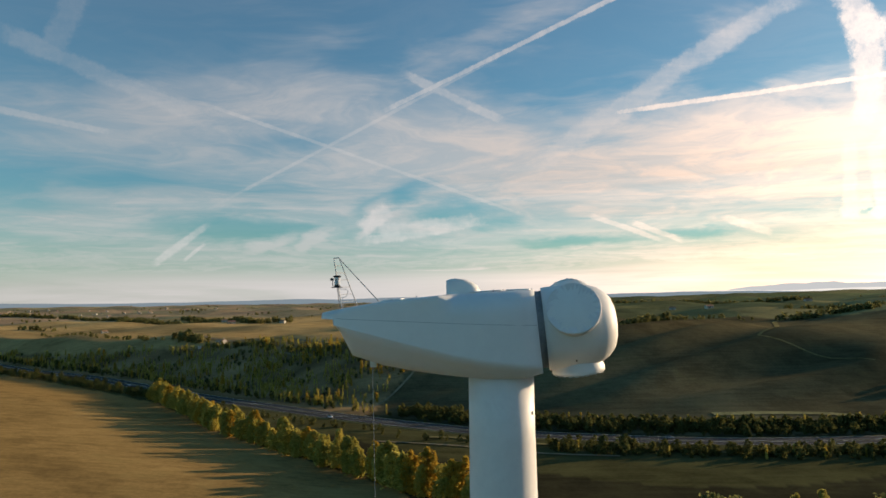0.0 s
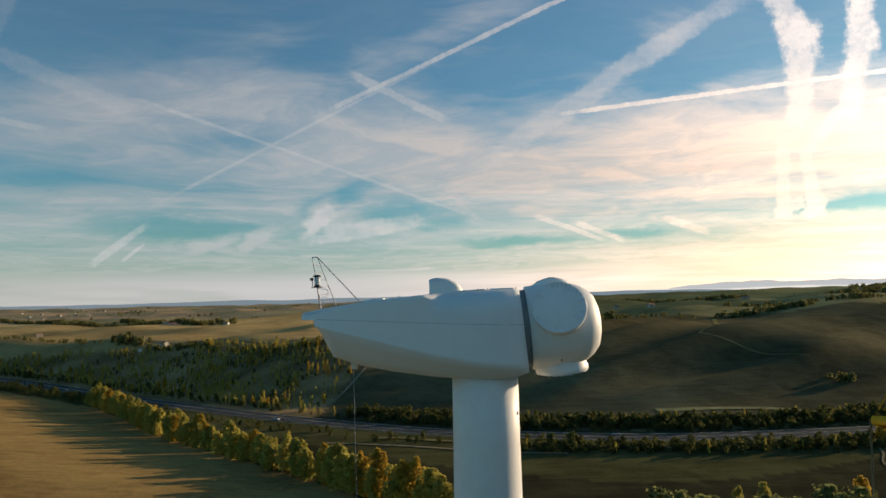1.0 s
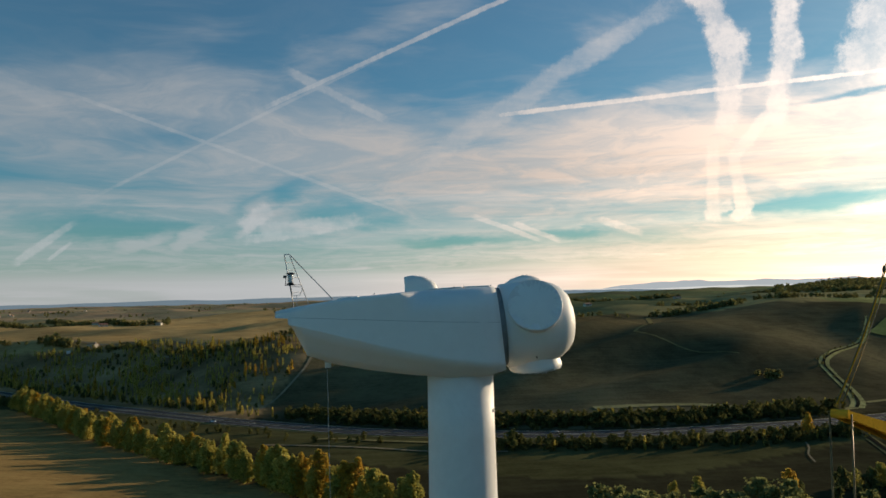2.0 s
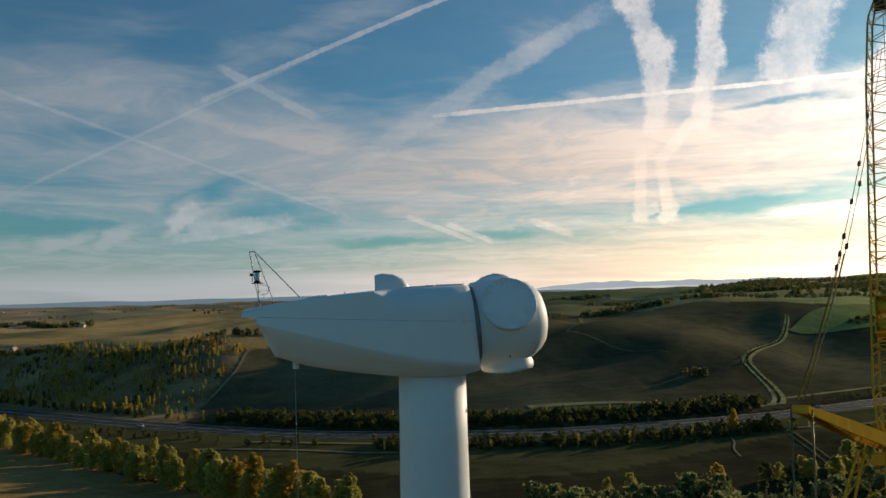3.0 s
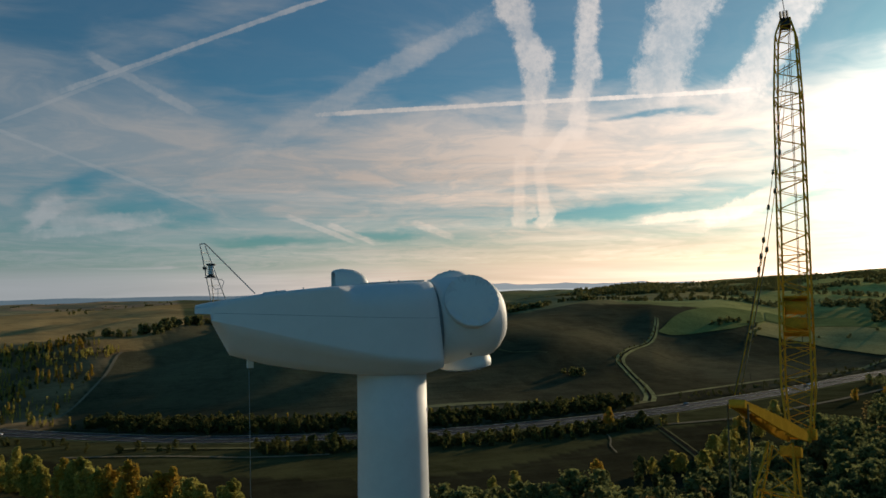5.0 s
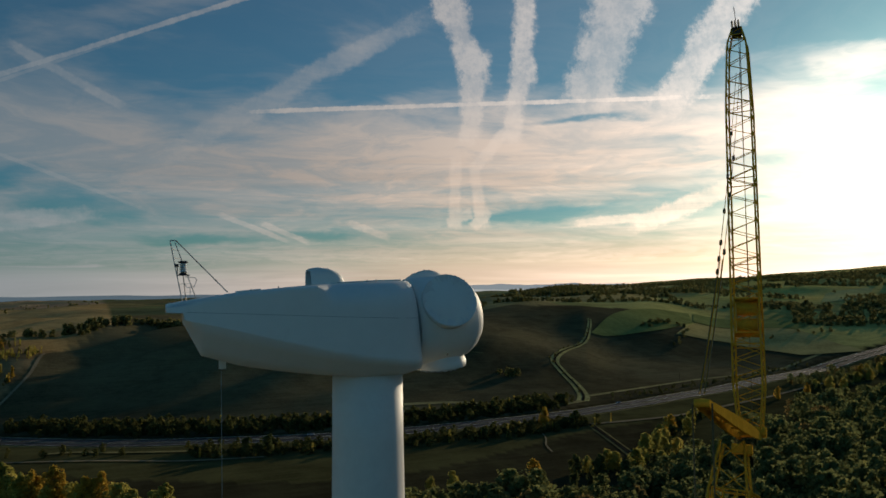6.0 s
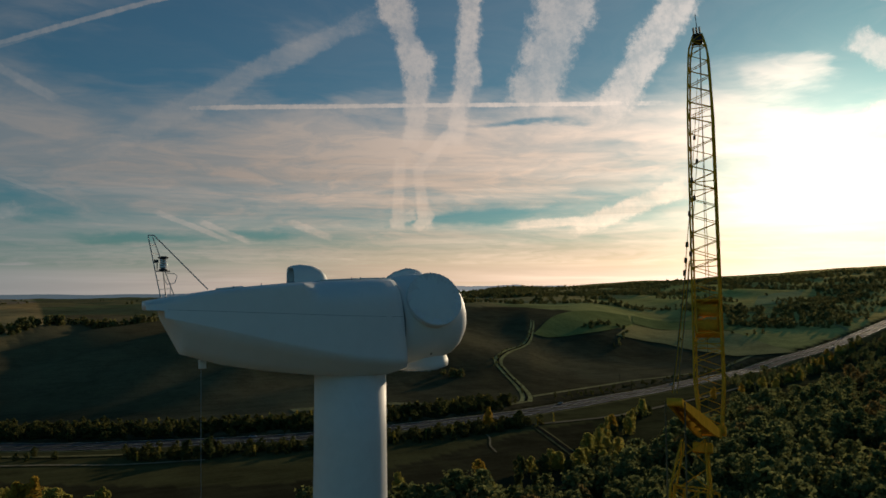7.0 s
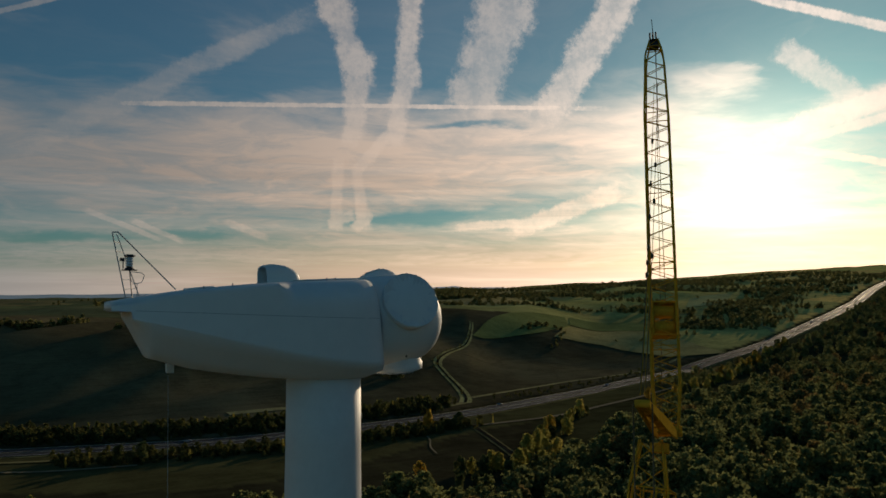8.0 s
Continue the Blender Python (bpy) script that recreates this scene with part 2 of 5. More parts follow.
light = W.math("MULTIPLY", light, W.math("ADD", 1.0, W.math("MULTIPLY", W.math("MULTIPLY", W.ramp(up, 0.2, 0.1), W.math("MULTIPLY_ADD", toward, 0.8, 0.2)), W.ramp(thin, 0.34, 0.66, -0.15, 0.14))))
light = W.math("MULTIPLY", light, W.math("MULTIPLY_ADD", trails, W.ramp(near_sun, 0.4, 0.9, 0.24, 0.16), 1.0))
warm = W.math("MULTIPLY", W.math("POWER", toward, 0.9), W.ramp(up, 0.3, 0.02, 0.6, 1.15), clamp=True)
tone = W.mix(warm, W.mix(W.ramp(near_sun, -0.5, 0.05), (0.86, 0.96, 0.96, 1), (0.98, 0.945, 0.90, 1)), (1.0, 0.69, 0.47, 1))
bright = W.vec("SCALE", tone)
W.link(light, bright.node.inputs["Scale"])
mixed = W.mix(cloud, W.mix(1.0, sky.outputs[0], W.mix(W.math("MULTIPLY", W.math("POWER", toward, 2.0), W.ramp(up, 0.09, 0.03)), W.mix(W.ramp(near_sun, -0.2, 0.5), (0.66, 1.15, 1.14, 1), (0.37, 0.83, 0.90, 1)), (0.85, 0.76, 0.66, 1)), "MULTIPLY"), bright)
haze = W.vec("SCALE", (1.0, 0.80, 0.52))
W.link(W.math("MULTIPLY", W.math("MULTIPLY_ADD", core, 20.0, W.math("MULTIPLY", halo, 4.5)), W.math("MULTIPLY", W.ramp(sheet, 0.35, 0.75, 0.55, 1.3), W.ramp(up, 0.30, 0.18, 0.25, 1.0))), haze.node.inputs["Scale"])
total = W.mix(1.0, mixed, haze, "ADD")
back = W.add("ShaderNodeBackground")
W.link(total, back.inputs[0])
back.inputs[1].default_value = 0.10
W.link(back.outputs[0], W.add("ShaderNodeOutputWorld").inputs[0])

# ---- materials ----
def material(name, colour, rough=0.6, metal=0.0, vary=0.15, grain=4.0, stain=0.6, bump=0.1, random_tint=0.0, dirt=None, coat=0.0, gloss=0.5):
    """A surface with fine grain and broad stains in object space. vary: how far the colour swings."""
    m = bpy.data.materials.new(name)
    m.use_nodes = True
    m.node_tree.nodes.clear()
    k = Nodes(m.node_tree)
    co = k.add("ShaderNodeTexCoord").outputs["Object"]
    small, broad = k.noise(co, grain, 5.0, 0.6), k.noise(co, stain, 4.0, 0.6, 0.5)
    c0 = tuple(v * (1 - vary) for v in colour) + (1,)
    c1 = tuple(min(1.0, v * (1 + vary)) for v in colour) + (1,)
    c = k.mix(k.ramp(k.math("ADD", k.math("MULTIPLY", small, 0.5), k.math("MULTIPLY", broad, 0.5)), 0.35, 0.65), c0, c1)
    if dirt:
        c = k.mix(k.ramp(k.noise(co, stain * 2.3, 6.0, 0.7, 1.0), 0.56, 0.78, 0.0, 0.55), c, (*dirt, 1))
    if random_tint:
        rnd = k.add("ShaderNodeObjectInfo").outputs["Random"]
        h = k.add("ShaderNodeHueSaturation")
        k.put(h.inputs["Hue"], k.math("MULTIPLY_ADD", rnd, random_tint * 0.12, 0.5 - random_tint * 0.06))
        k.put(h.inputs["Value"], k.math("MULTIPLY_ADD", rnd, random_tint, 1.0 - random_tint * 0.5))
        k.link(c, h.inputs["Color"])
        c = h.outputs[0]
    b = k.add("ShaderNodeBsdfPrincipled")
    k.link(c, b.inputs["Base Color"])
    k.put(b.inputs["Roughness"], k.ramp(broad, 0.3, 0.7, max(0.05, rough - 0.08), min(1.0, rough + 0.08)))
    b.inputs["Metallic"].default_value = metal
    b.inputs["Coat Weight"].default_value = coat
    b.inputs["Specular IOR Level"].default_value = 0.0 if rough > 0.85 else gloss
    if bump:
        n = k.add("ShaderNodeBump")
        n.inputs["Strength"].default_value, n.inputs["Distance"].default_value = bump, 0.02
        k.link(small, n.inputs["Height"])
        k.link(n.outputs[0], b.inputs["Normal"])
    k.link(b.outputs[0], k.add("ShaderNodeOutputMaterial").inputs[0])
    return m


def leaf_material(name, dark, light, glow=0.45):
    """Leaves: each clump has its own tint; part of the light passes through."""
    m = bpy.data.materials.new(name)
    m.use_nodes = True
    m.node_tree.nodes.clear()
    k = Nodes(m.node_tree)
    isle = k.add("ShaderNodeNewGeometry").outputs["Random Per Island"]
    rnd = k.add("ShaderNodeObjectInfo").outputs["Random"]
    c = k.mix(k.math("MULTIPLY_ADD", isle, 0.55, k.math("MULTIPLY", rnd, 0.45)), (*dark, 1), (*light, 1))
    d, t = k.add("ShaderNodeBsdfDiffuse"), k.add("ShaderNodeBsdfTranslucent")
    k.link(c, d.inputs[0]), k.link(c, t.inputs[0])
    x = k.add("ShaderNodeMixShader")
    x.inputs[0].default_value = glow
    k.link(d.outputs[0], x.inputs[1]), k.link(t.outputs[0], x.inputs[2])
    k.link(x.outputs[0], k.add("ShaderNodeOutputMaterial").inputs[0])
    return m


def ground_material():
    """Land cover, with glare on far fields, comes from the vertices' colour; furrows, clods and patches break it up."""
    m = bpy.data.materials.new("land")
    m.use_nodes = True
    m.node_tree.nodes.clear()
    k = Nodes(m.node_tree)
    co = k.add("ShaderNodeTexCoord").outputs["Object"]
    att = k.add("ShaderNodeAttribute")
    att.attribute_name = "cover"
    fine_n, mid_n, wide_n = k.noise(co, 0.5, 6.0, 0.65), k.noise(co, 0.045, 5.0, 0.6, 0.6), k.noise(co, 0.008, 4.0, 0.55, 1.0)
    rows_map = k.add("ShaderNodeMapping")
    rows_map.inputs["Rotation"].default_value = (0, 0, radians(38))
    rows_map.inputs["Scale"].default_value = (0.012, 0.22, 1.0)
    k.link(co, rows_map.inputs[0])
    rows = k.noise(rows_map.outputs[0], 1.0, 4.0, 0.6)
    s = k.math("ADD", k.math("MULTIPLY", fine_n, 0.25), k.math("ADD", k.math("MULTIPLY", mid_n, 0.35), k.math("ADD", k.math("MULTIPLY", wide_n, 0.35), k.math("MULTIPLY", rows, 0.25))))
    gain = k.ramp(s, 0.4, 0.8, 0.55, 1.5)
    shade = k.vec("SCALE", att.outputs["Color"])
    k.link(gain, shade.node.inputs["Scale"])
    c = k.mix(k.ramp(mid_n, 0.5, 0.75, 0.0, 0.25), shade, (0.10, 0.10, 0.035, 1))
    b = k.add("ShaderNodeBsdfPrincipled")
    k.link(c, b.inputs["Base Color"])
    b.inputs["Roughness"].default_value, b.inputs["Specular IOR Level"].default_value = 1.0, 0.0
    n = k.add("ShaderNodeBump")
    n.inputs["Strength"].default_value, n.inputs["Distance"].default_value = 0.3, 0.4
    k.link(k.math("ADD", k.math("MULTIPLY", rows, 0.25), fine_n), n.inputs["Height"])
    k.link(n.outputs[0], b.inputs["Normal"])
    k.link(b.outputs[0], k.add("ShaderNodeOutputMaterial").inputs[0])
    return m


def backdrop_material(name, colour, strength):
    """Distance beyond the land: a plain pale glow, haze put into its colour."""
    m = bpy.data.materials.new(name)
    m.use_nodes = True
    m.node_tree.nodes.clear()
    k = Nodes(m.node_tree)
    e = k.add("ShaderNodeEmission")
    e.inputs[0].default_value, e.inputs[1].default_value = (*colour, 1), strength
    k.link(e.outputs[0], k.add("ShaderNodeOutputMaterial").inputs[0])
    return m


WHITE = material("white_gelcoat", (0.80, 0.80, 0.78), 0.55, vary=0.025, grain=1.5, stain=0.3, bump=0.0, dirt=(0.74, 0.73, 0.70))
TOWER = material("tower_paint", (0.74, 0.74, 0.73), 0.55, vary=0.04, grain=2.0, stain=0.2, bump=0.02, dirt=(0.6, 0.59, 0.56))
SHEET = material("cover_sheet", (0.74, 0.74, 0.74), 0.6, vary=0.06, grain=5.0, stain=1.2, bump=0.25)
GAP = material("gap_rubber", (0.26, 0.28, 0.29), 0.7, vary=0.2)
SEAM = material("seam_sealant", (0.2, 0.22, 0.24), 0.7, vary=0.2)
DARK = material("dark_metal", (0.04, 0.04, 0.045), 0.5, 0.3, vary=0.2)
STEEL = material("galvanised_steel", (0.42, 0.43, 0.44), 0.65, 0.25, vary=0.15, grain=12)
YELLOW = material("crane_yellow", (0.58, 0.33, 0.03), 0.88, vary=0.12, grain=5, stain=0.8, dirt=(0.2, 0.13, 0.05))
ROPE = material("wire_rope", (0.16, 0.12, 0.05), 0.5, 0.5, vary=0.2, grain=20)
GLASS = material("lamp_glass", (0.75, 0.78, 0.8), 0.15, vary=0.05)
ASPHALT = material("asphalt", (0.062, 0.062, 0.06), 0.8, vary=0.2, grain=0.8, stain=0.05, gloss=0.02)
PAINT = material("road_paint", (0.6, 0.6, 0.58), 0.6, vary=0.1)
DIRT = material("dirt_track", (0.27, 0.225, 0.14), 0.95, vary=0.25, grain=0.6, stain=0.06, bump=0.3)
DARKSOIL = material("wet_soil", (0.03, 0.028, 0.02), 0.9, vary=0.3, grain=0.6, stain=0.06)
VERGE = material("dry_grass_verge", (0.21, 0.185, 0.08), 0.95, vary=0.35, grain=0.7, stain=0.07, bump=0.4)
BANK = material("bank_grass", (0.33, 0.29, 0.13), 0.95, vary=0.3, grain=0.7, stain=0.07, bump=0.4)
BROOKSIDE = material("brookside_grass", (0.36, 0.34, 0.14), 0.95, vary=0.45, grain=0.5, stain=0.09, bump=0.5)
MEADOW = material("pale_meadow", (0.42, 0.42, 0.18), 0.95, vary=0.2, grain=0.4, stain=0.03, bump=0.4)
GREEN = material("green_crop", (0.24, 0.26, 0.085), 0.95, vary=0.25, grain=0.4, stain=0.03, bump=0.4)
OLIVE = material("stubble", (0.46, 0.37, 0.14), 0.95, vary=0.25, grain=0.4, stain=0.03, bump=0.4)
BARK = material("bark", (0.10, 0.08, 0.06), 0.9, vary=0.25, grain=3, bump=0.5)
WALL = material("rendered_wall", (0.50, 0.46, 0.39), 0.85, vary=0.08, random_tint=0.3)
TILE = material("roof_tile", (0.32, 0.16, 0.10), 0.85, vary=0.2, random_tint=0.3)
PANE = material("window_glass", (0.03, 0.035, 0.04), 0.12, vary=0.1)
CARS = material("car_paint", (0.6, 0.6, 0.62), 0.25, vary=0.03, random_tint=0.8, coat=0.5)
TYRE = material("tyre_rubber", (0.02, 0.02, 0.02), 0.8, vary=0.2)
LAND = ground_material()
LEAF_POPLAR = leaf_material("poplar_leaves", (0.26, 0.26, 0.06), (0.68, 0.56, 0.14), 0.5)
LEAF_GOLD = leaf_material("golden_leaves", (0.36, 0.25, 0.04), (0.66, 0.44, 0.07), 0.5)
LEAF_OAK = leaf_material("oak_leaves", (0.12, 0.15, 0.06), (0.38, 0.36, 0.125), 0.46)
LEAF_SCRUB = leaf_material("scrub_leaves", (0.035, 0.05, 0.02), (0.21, 0.20, 0.065), 0.42)
LEAF_YOUNG = leaf_material("young_leaves", (0.34, 0.31, 0.07), (0.70, 0.56, 0.13), 0.55)
LEAF_HEDGE = leaf_material("hedge_tree_leaves", (0.05, 0.075, 0.028), (0.20, 0.20, 0.07), 0.4)
LEAF_RUST = leaf_material("rust_leaves", (0.17, 0.14, 0.05), (0.34, 0.24, 0.085), 0.42)
LEAF_DARK = leaf_material("far_leaves", (0.12, 0.13, 0.055), (0.30, 0.27, 0.095), 0.4)


# ---- building helpers ----
def part(name, bm, mat, parent=None, label="", smooth=35.0):
    """Links a bmesh as one mesh object, flat where faces meet at more than `smooth` degrees."""
    if smooth:
        limit = radians(smooth)
        for fc in bm.faces:
            fc.smooth = True
        for e in bm.edges:
            if len(e.link_faces) != 2 or e.calc_face_angle(4.0) > limit:
                e.smooth = False
    me = bpy.data.meshes.new(name)
    bm.to_mesh(me)
    bm.free()
    me.materials.append(mat)
    ob = new(name, me)
    if parent is not None:
        ob.parent = parent
    if label:
        ob["label"] = label
    return ob


def thing(name, label, category, group="", kind="", at=None):
    ob = tagged(new(name), label, category, group, kind)
    ob.empty_display_size = 0.2
    if at is not None:
        ob.matrix_world = at
    return ob


def aim(a, b):
    """A matrix whose z runs from a to b, with its origin at a."""
    a, b = Vector(a), Vector(b)
    return Matrix.Translation(a) @ (b - a).to_track_quat("Z", "Y").to_matrix().to_4x4()


def add_rod(bm, a, b, r, r2=None, sides=6):
    d = (Vector(b) - Vector(a)).length
    bmesh.ops.create_cone(bm, cap_ends=True, segments=sides, radius1=r, radius2=r if r2 is None else r2, depth=d,
                          matrix=aim(a, b) @ Matrix.Translation((0, 0, d / 2)))


def add_box(bm, size, m=Matrix(), bevel=0.0):
    made = bmesh.ops.create_cube(bm, size=1.0, matrix=m @ Matrix.Diagonal((*size, 1)))
    if bevel:
        edges = list({e for v in made["verts"] for e in v.link_edges})
        bmesh.ops.bevel(bm, geom=edges, offset=bevel, segments=2, affect="EDGES", profile=0.6)


def add_lathe(bm, profile, m=Matrix(), sides=48, caps=True):
    """Turns (radius, height) pairs round the z axis of m."""
    rings = []
    for r, z in profile:
        rings.append([bm.verts.new(m @ Vector((r * math.cos(2 * math.pi * i / sides), r * math.sin(2 * math.pi * i / sides), z))) for i in range(sides)])
    for p, q in zip(rings, rings[1:]):
        for i in range(sides):
            bm.faces.new((p[i], p[(i + 1) % sides], q[(i + 1) % sides], q[i]))
    if caps:
        bm.faces.new(rings[0][::-1])
        bm.faces.new(rings[-1])


def add_loft(bm, rings, closed=True, caps=True):
    """Skins rings of points."""
    vs = [[bm.verts.new(p) for p in ring] for ring in rings]
    n = len(vs[0])
    for p, q in zip(vs, vs[1:]):
        for i in range(n if closed else n - 1):
            j = (i + 1) % n
            bm.faces.new((p[i], p[j], q[j], q[i]))
    if caps:
        bm.faces.new(vs[0][::-1])
        bm.faces.new(vs[-1])


def add_tube(bm, pts, r, sides=8):
    """A bent rod along a line of points."""
    pts = [Vector(p) for p in pts]
    rings = []
    for i, p in enumerate(pts):
        t = (pts[min(i + 1, len(pts) - 1)] - pts[max(i - 1, 0)]).normalized()
        u = t.orthogonal().normalized() if i == 0 else (u - t * u.dot(t)).normalized()
        v = t.cross(u)
        rings.append([p + (u * math.cos(a) + v * math.sin(a)) * r for a in (6.28319 * k / sides for k in range(sides))])
    add_loft(bm, rings)


def ss(x):
    x = np.clip(x, 0.0, 1.0)
    return x * x * (3 - 2 * x)

# ---- land ----
ROAD = np.array([(-1600, 1930), (-1000, 1327), (-501, 853), (-400, 778), (-318, 718), (-213, 610), (-142, 544), (-72, 482), (10, 422), (62, 400), (147, 378), (265, 382),
                 (341, 397), (415, 418), (540, 450), (664, 475), (796, 494), (995, 548), (1260, 632), (1672, 789), (2472, 1049), (4300, 1683)], float)


def smooth_line(pts, step=12.0):
    """A Catmull-Rom curve through pts, in steps of about `step` metres."""
    pts = np.asarray(pts, float)
    ext = np.vstack([2 * pts[0] - pts[1], pts, 2 * pts[-1] - pts[-2]])
    out = []
    for a, b, c, d in zip(ext, ext[1:], ext[2:], ext[3:]):
        n = max(2, int(np.hypot(*(c - b)[:2]) / step))
        for t in np.linspace(0, 1, n, endpoint=False):
            out.append(0.5 * (2 * b + (c - a) * t + (2 * a - 5 * b + 4 * c - d) * t * t + (3 * b - a - 3 * c + d) * t ** 3))
    out.append(pts[-1])
    return np.array(out)


ROW_Y = [-400, 200, 285, 350, 432, 560, 690, 775, 1200]      # the poplar row's line in the plan
ROW_X = [40, 8, -22, -72, -136, -218, -345, -452, -900]
ROAD_LINE = smooth_line(ROAD, 25.0)


def road_side(x, y):
    """Signed distance from the highway: positive on its far side."""
    x, y = np.asarray(x, float), np.asarray(y, float)
    best, sign = np.full(x.shape, 1e9), np.ones(x.shape)
    for (ax, ay), (bx, by) in zip(ROAD_LINE, ROAD_LINE[1:]):
        dx, dy = bx - ax, by - ay
        t = np.clip(((x - ax) * dx + (y - ay) * dy) / (dx * dx + dy * dy), 0, 1)
        ex, ey = x - ax - t * dx, y - ay - t * dy
        d = np.hypot(ex, ey)
        near = d < best
        best = np.where(near, d, best)
        sign = np.where(near, np.sign(dx * ey - dy * ex), sign)
    return best * sign


def swell(x, y):
    return (np.sin(x / 210 + 1.3) * np.cos(y / 260 + 0.4) + 0.6 * np.sin(x / 97 - y / 131 + 2.0) + 0.35 * np.sin(x / 53 + y / 71)) / 1.95


def height(x, y, d=None):
    x, y = np.asarray(x, float), np.asarray(y, float)
    if d is None:
        d = road_side(x, y)
    r, b = np.hypot(x, y + 30), np.degrees(np.arctan2(x, y + 30))
    floor_z = np.interp(x, [-2000, -600, 450, 1500, 3000, 5000], [30, 6, 0, 22, 55, 80])
    left = ss((3.0 - b) / 7.0)
    bank = left * np.interp(b, [-30, -24, -18, -12, -6], [19, 25, 31, 36, 42]) * ss((d - 40) / np.interp(b, [-28, -24, -21, -18, -15, -8.6, 3], [50, 75, 100, 115, 135, 155, 180])) + (1 - left) * (np.interp(b, [36, 46], [48, 27]) * ss((d - 28) / np.interp(b, [36, 46], [270, 420])) + 8 * ss((d - 200) / 500))
    rim = 80 + 4300 * np.tan(np.radians(np.interp(b, [-60, -29, -9, 15, 29, 38, 44, 52, 58, 65, 90], [0.0, -0.38, -0.48, -0.35, -0.15, 0.15, 0.5, 0.95, 1.3, 1.7, 1.4])))
    rise = np.clip((r - 800) / 3500, 0, 1) ** 0.8
    z = floor_z + bank
    z = z + (rim - z) * rise * ss((d + 160) / 160)
    z = z + swell(x, y) * np.interp(np.where(d > 0, d, -d * 0.2), [0, 60, 300, 1500, 3500], [0, 1.0, 6, 12, 9]) * np.where(d > 0, 1, 0.4)
    z = z + 5.0 * (1 - 0.65 * ss((330 - x) / 120) * ss((b + 2) / 8)) * np.sin(x / 47 + 0.9 * np.sin(y / 83)) * np.sin(y / 61 - x / 140 + 0.6) * ss((d - 45) / 120) * (1 - 0.6 * ss((r - 1200) / 1500))
    fold = x - 1.2 * (y - 500) + 20 * np.sin(y / 70 + x / 120) + 12 * np.sin(x / 39 - y / 57)
    z = z + 4.2 * np.cos((fold - 20) / 16.7) * (0.65 + 0.35 * np.sin(x / 75 + y / 110)) * ss((d - 60) / 90) * ss((b + 9) / 8) * (1 - 0.75 * ss((x - 300) / 80)) * (1 - ss((r - 800) / 600))
    side = np.interp(y, ROW_Y, ROW_X)
    z = z + 0.075 * np.clip(side - x - 8, 0, 420) * ss((-d - 25) / 90) * ss((y + 30) / 150)
    wooded = ss((b - 42) / 10) * ss((-d - 30) / 220)
    z = z + wooded * (14 + np.maximum(rim - z - 14, 0) * np.clip((r - 900) / 3000, 0, 1))
    return z


def height_at(x, y):
    return float(height(np.array([x]), np.array([y]))[0])


def cover(x, y, d, z):
    """Land cover colour at each place, with glare painted on the far fields."""
    r, b = np.hypot(x, y + 30), np.degrees(np.arctan2(x, y + 30))
    col = np.empty((len(x), 3))
    col[:] = (0.044, 0.040, 0.021)                                        # dark ploughed valley floor
    meadow = (d < 0) & (d > -75 - 25 * np.sin(x / 60))
    col[meadow] = (0.082, 0.078, 0.032)
    side = np.interp(y, ROW_Y, ROW_X)                                      # the poplar row
    col[(d < -14) & (x < side) & (y > -400)] = (0.29, 0.19, 0.07)         # big pale ploughed field
    edge = edge_bearing(d)
    rim_d = bank_top(b)
    scrub = (d > 12) & (b < edge) & (d < rim_d)
    mottled = np.sin(x / 23 + 2 * np.sin(y / 31)) * np.sin(y / 19 + 1.5 * np.sin(x / 37))
    col[scrub] = np.array((0.24, 0.165, 0.08)) * (1 + 0.4 * mottled[scrub])[:, None]
    plate = (d >= rim_d) & (b < np.interp(d, [0, 190, 290], [0, 0, 1]) * 3.6 + edge)
    strip = np.floor((x * 0.55 + y * 0.83) / 330 + 0.35 * np.sin(x / 300)) % 3
    shades = np.array([(0.44, 0.30, 0.125), (0.36, 0.25, 0.105), (0.46, 0.315, 0.13)])
    col[plate] = shades[strip[plate].astype(int)]
    hill = (d > 20) & (b >= edge) & ~plate & (r < 1100)
    col[hill] = np.array((0.115, 0.098, 0.052)) * (1 + 0.22 * np.sin(x[hill] / 61 + 1.7 * np.sin(y[hill] / 90)))[:, None]
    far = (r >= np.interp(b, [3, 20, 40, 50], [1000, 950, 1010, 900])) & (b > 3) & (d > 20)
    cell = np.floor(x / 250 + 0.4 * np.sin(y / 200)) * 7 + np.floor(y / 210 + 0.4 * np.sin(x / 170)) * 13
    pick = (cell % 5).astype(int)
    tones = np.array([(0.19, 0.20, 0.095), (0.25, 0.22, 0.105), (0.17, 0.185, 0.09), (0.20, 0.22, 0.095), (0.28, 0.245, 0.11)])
    # sun glare is put into the far fields' colour: brighter, warmer with bearing
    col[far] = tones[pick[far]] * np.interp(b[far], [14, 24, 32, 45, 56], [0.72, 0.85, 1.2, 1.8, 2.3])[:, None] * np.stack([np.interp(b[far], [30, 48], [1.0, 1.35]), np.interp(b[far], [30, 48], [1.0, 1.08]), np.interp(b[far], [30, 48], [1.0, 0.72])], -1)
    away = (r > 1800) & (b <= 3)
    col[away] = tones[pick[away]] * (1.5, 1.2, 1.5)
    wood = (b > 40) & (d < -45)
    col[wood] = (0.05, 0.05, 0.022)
    return col


def bank_top(b):
    """How far the scrub reaches up the bank from the highway, by bearing."""
    return np.interp(b, [-28, -24.6, -21, -18, -15, -8.6, 0], [56, 74, 97, 116, 140, 163, 194])


def edge_bearing(d):
    """Bearing of the boundary between the scrub bank and the ploughed hill."""
    return -6.0 + 0.030 * np.clip(d - 18, 0, 180)


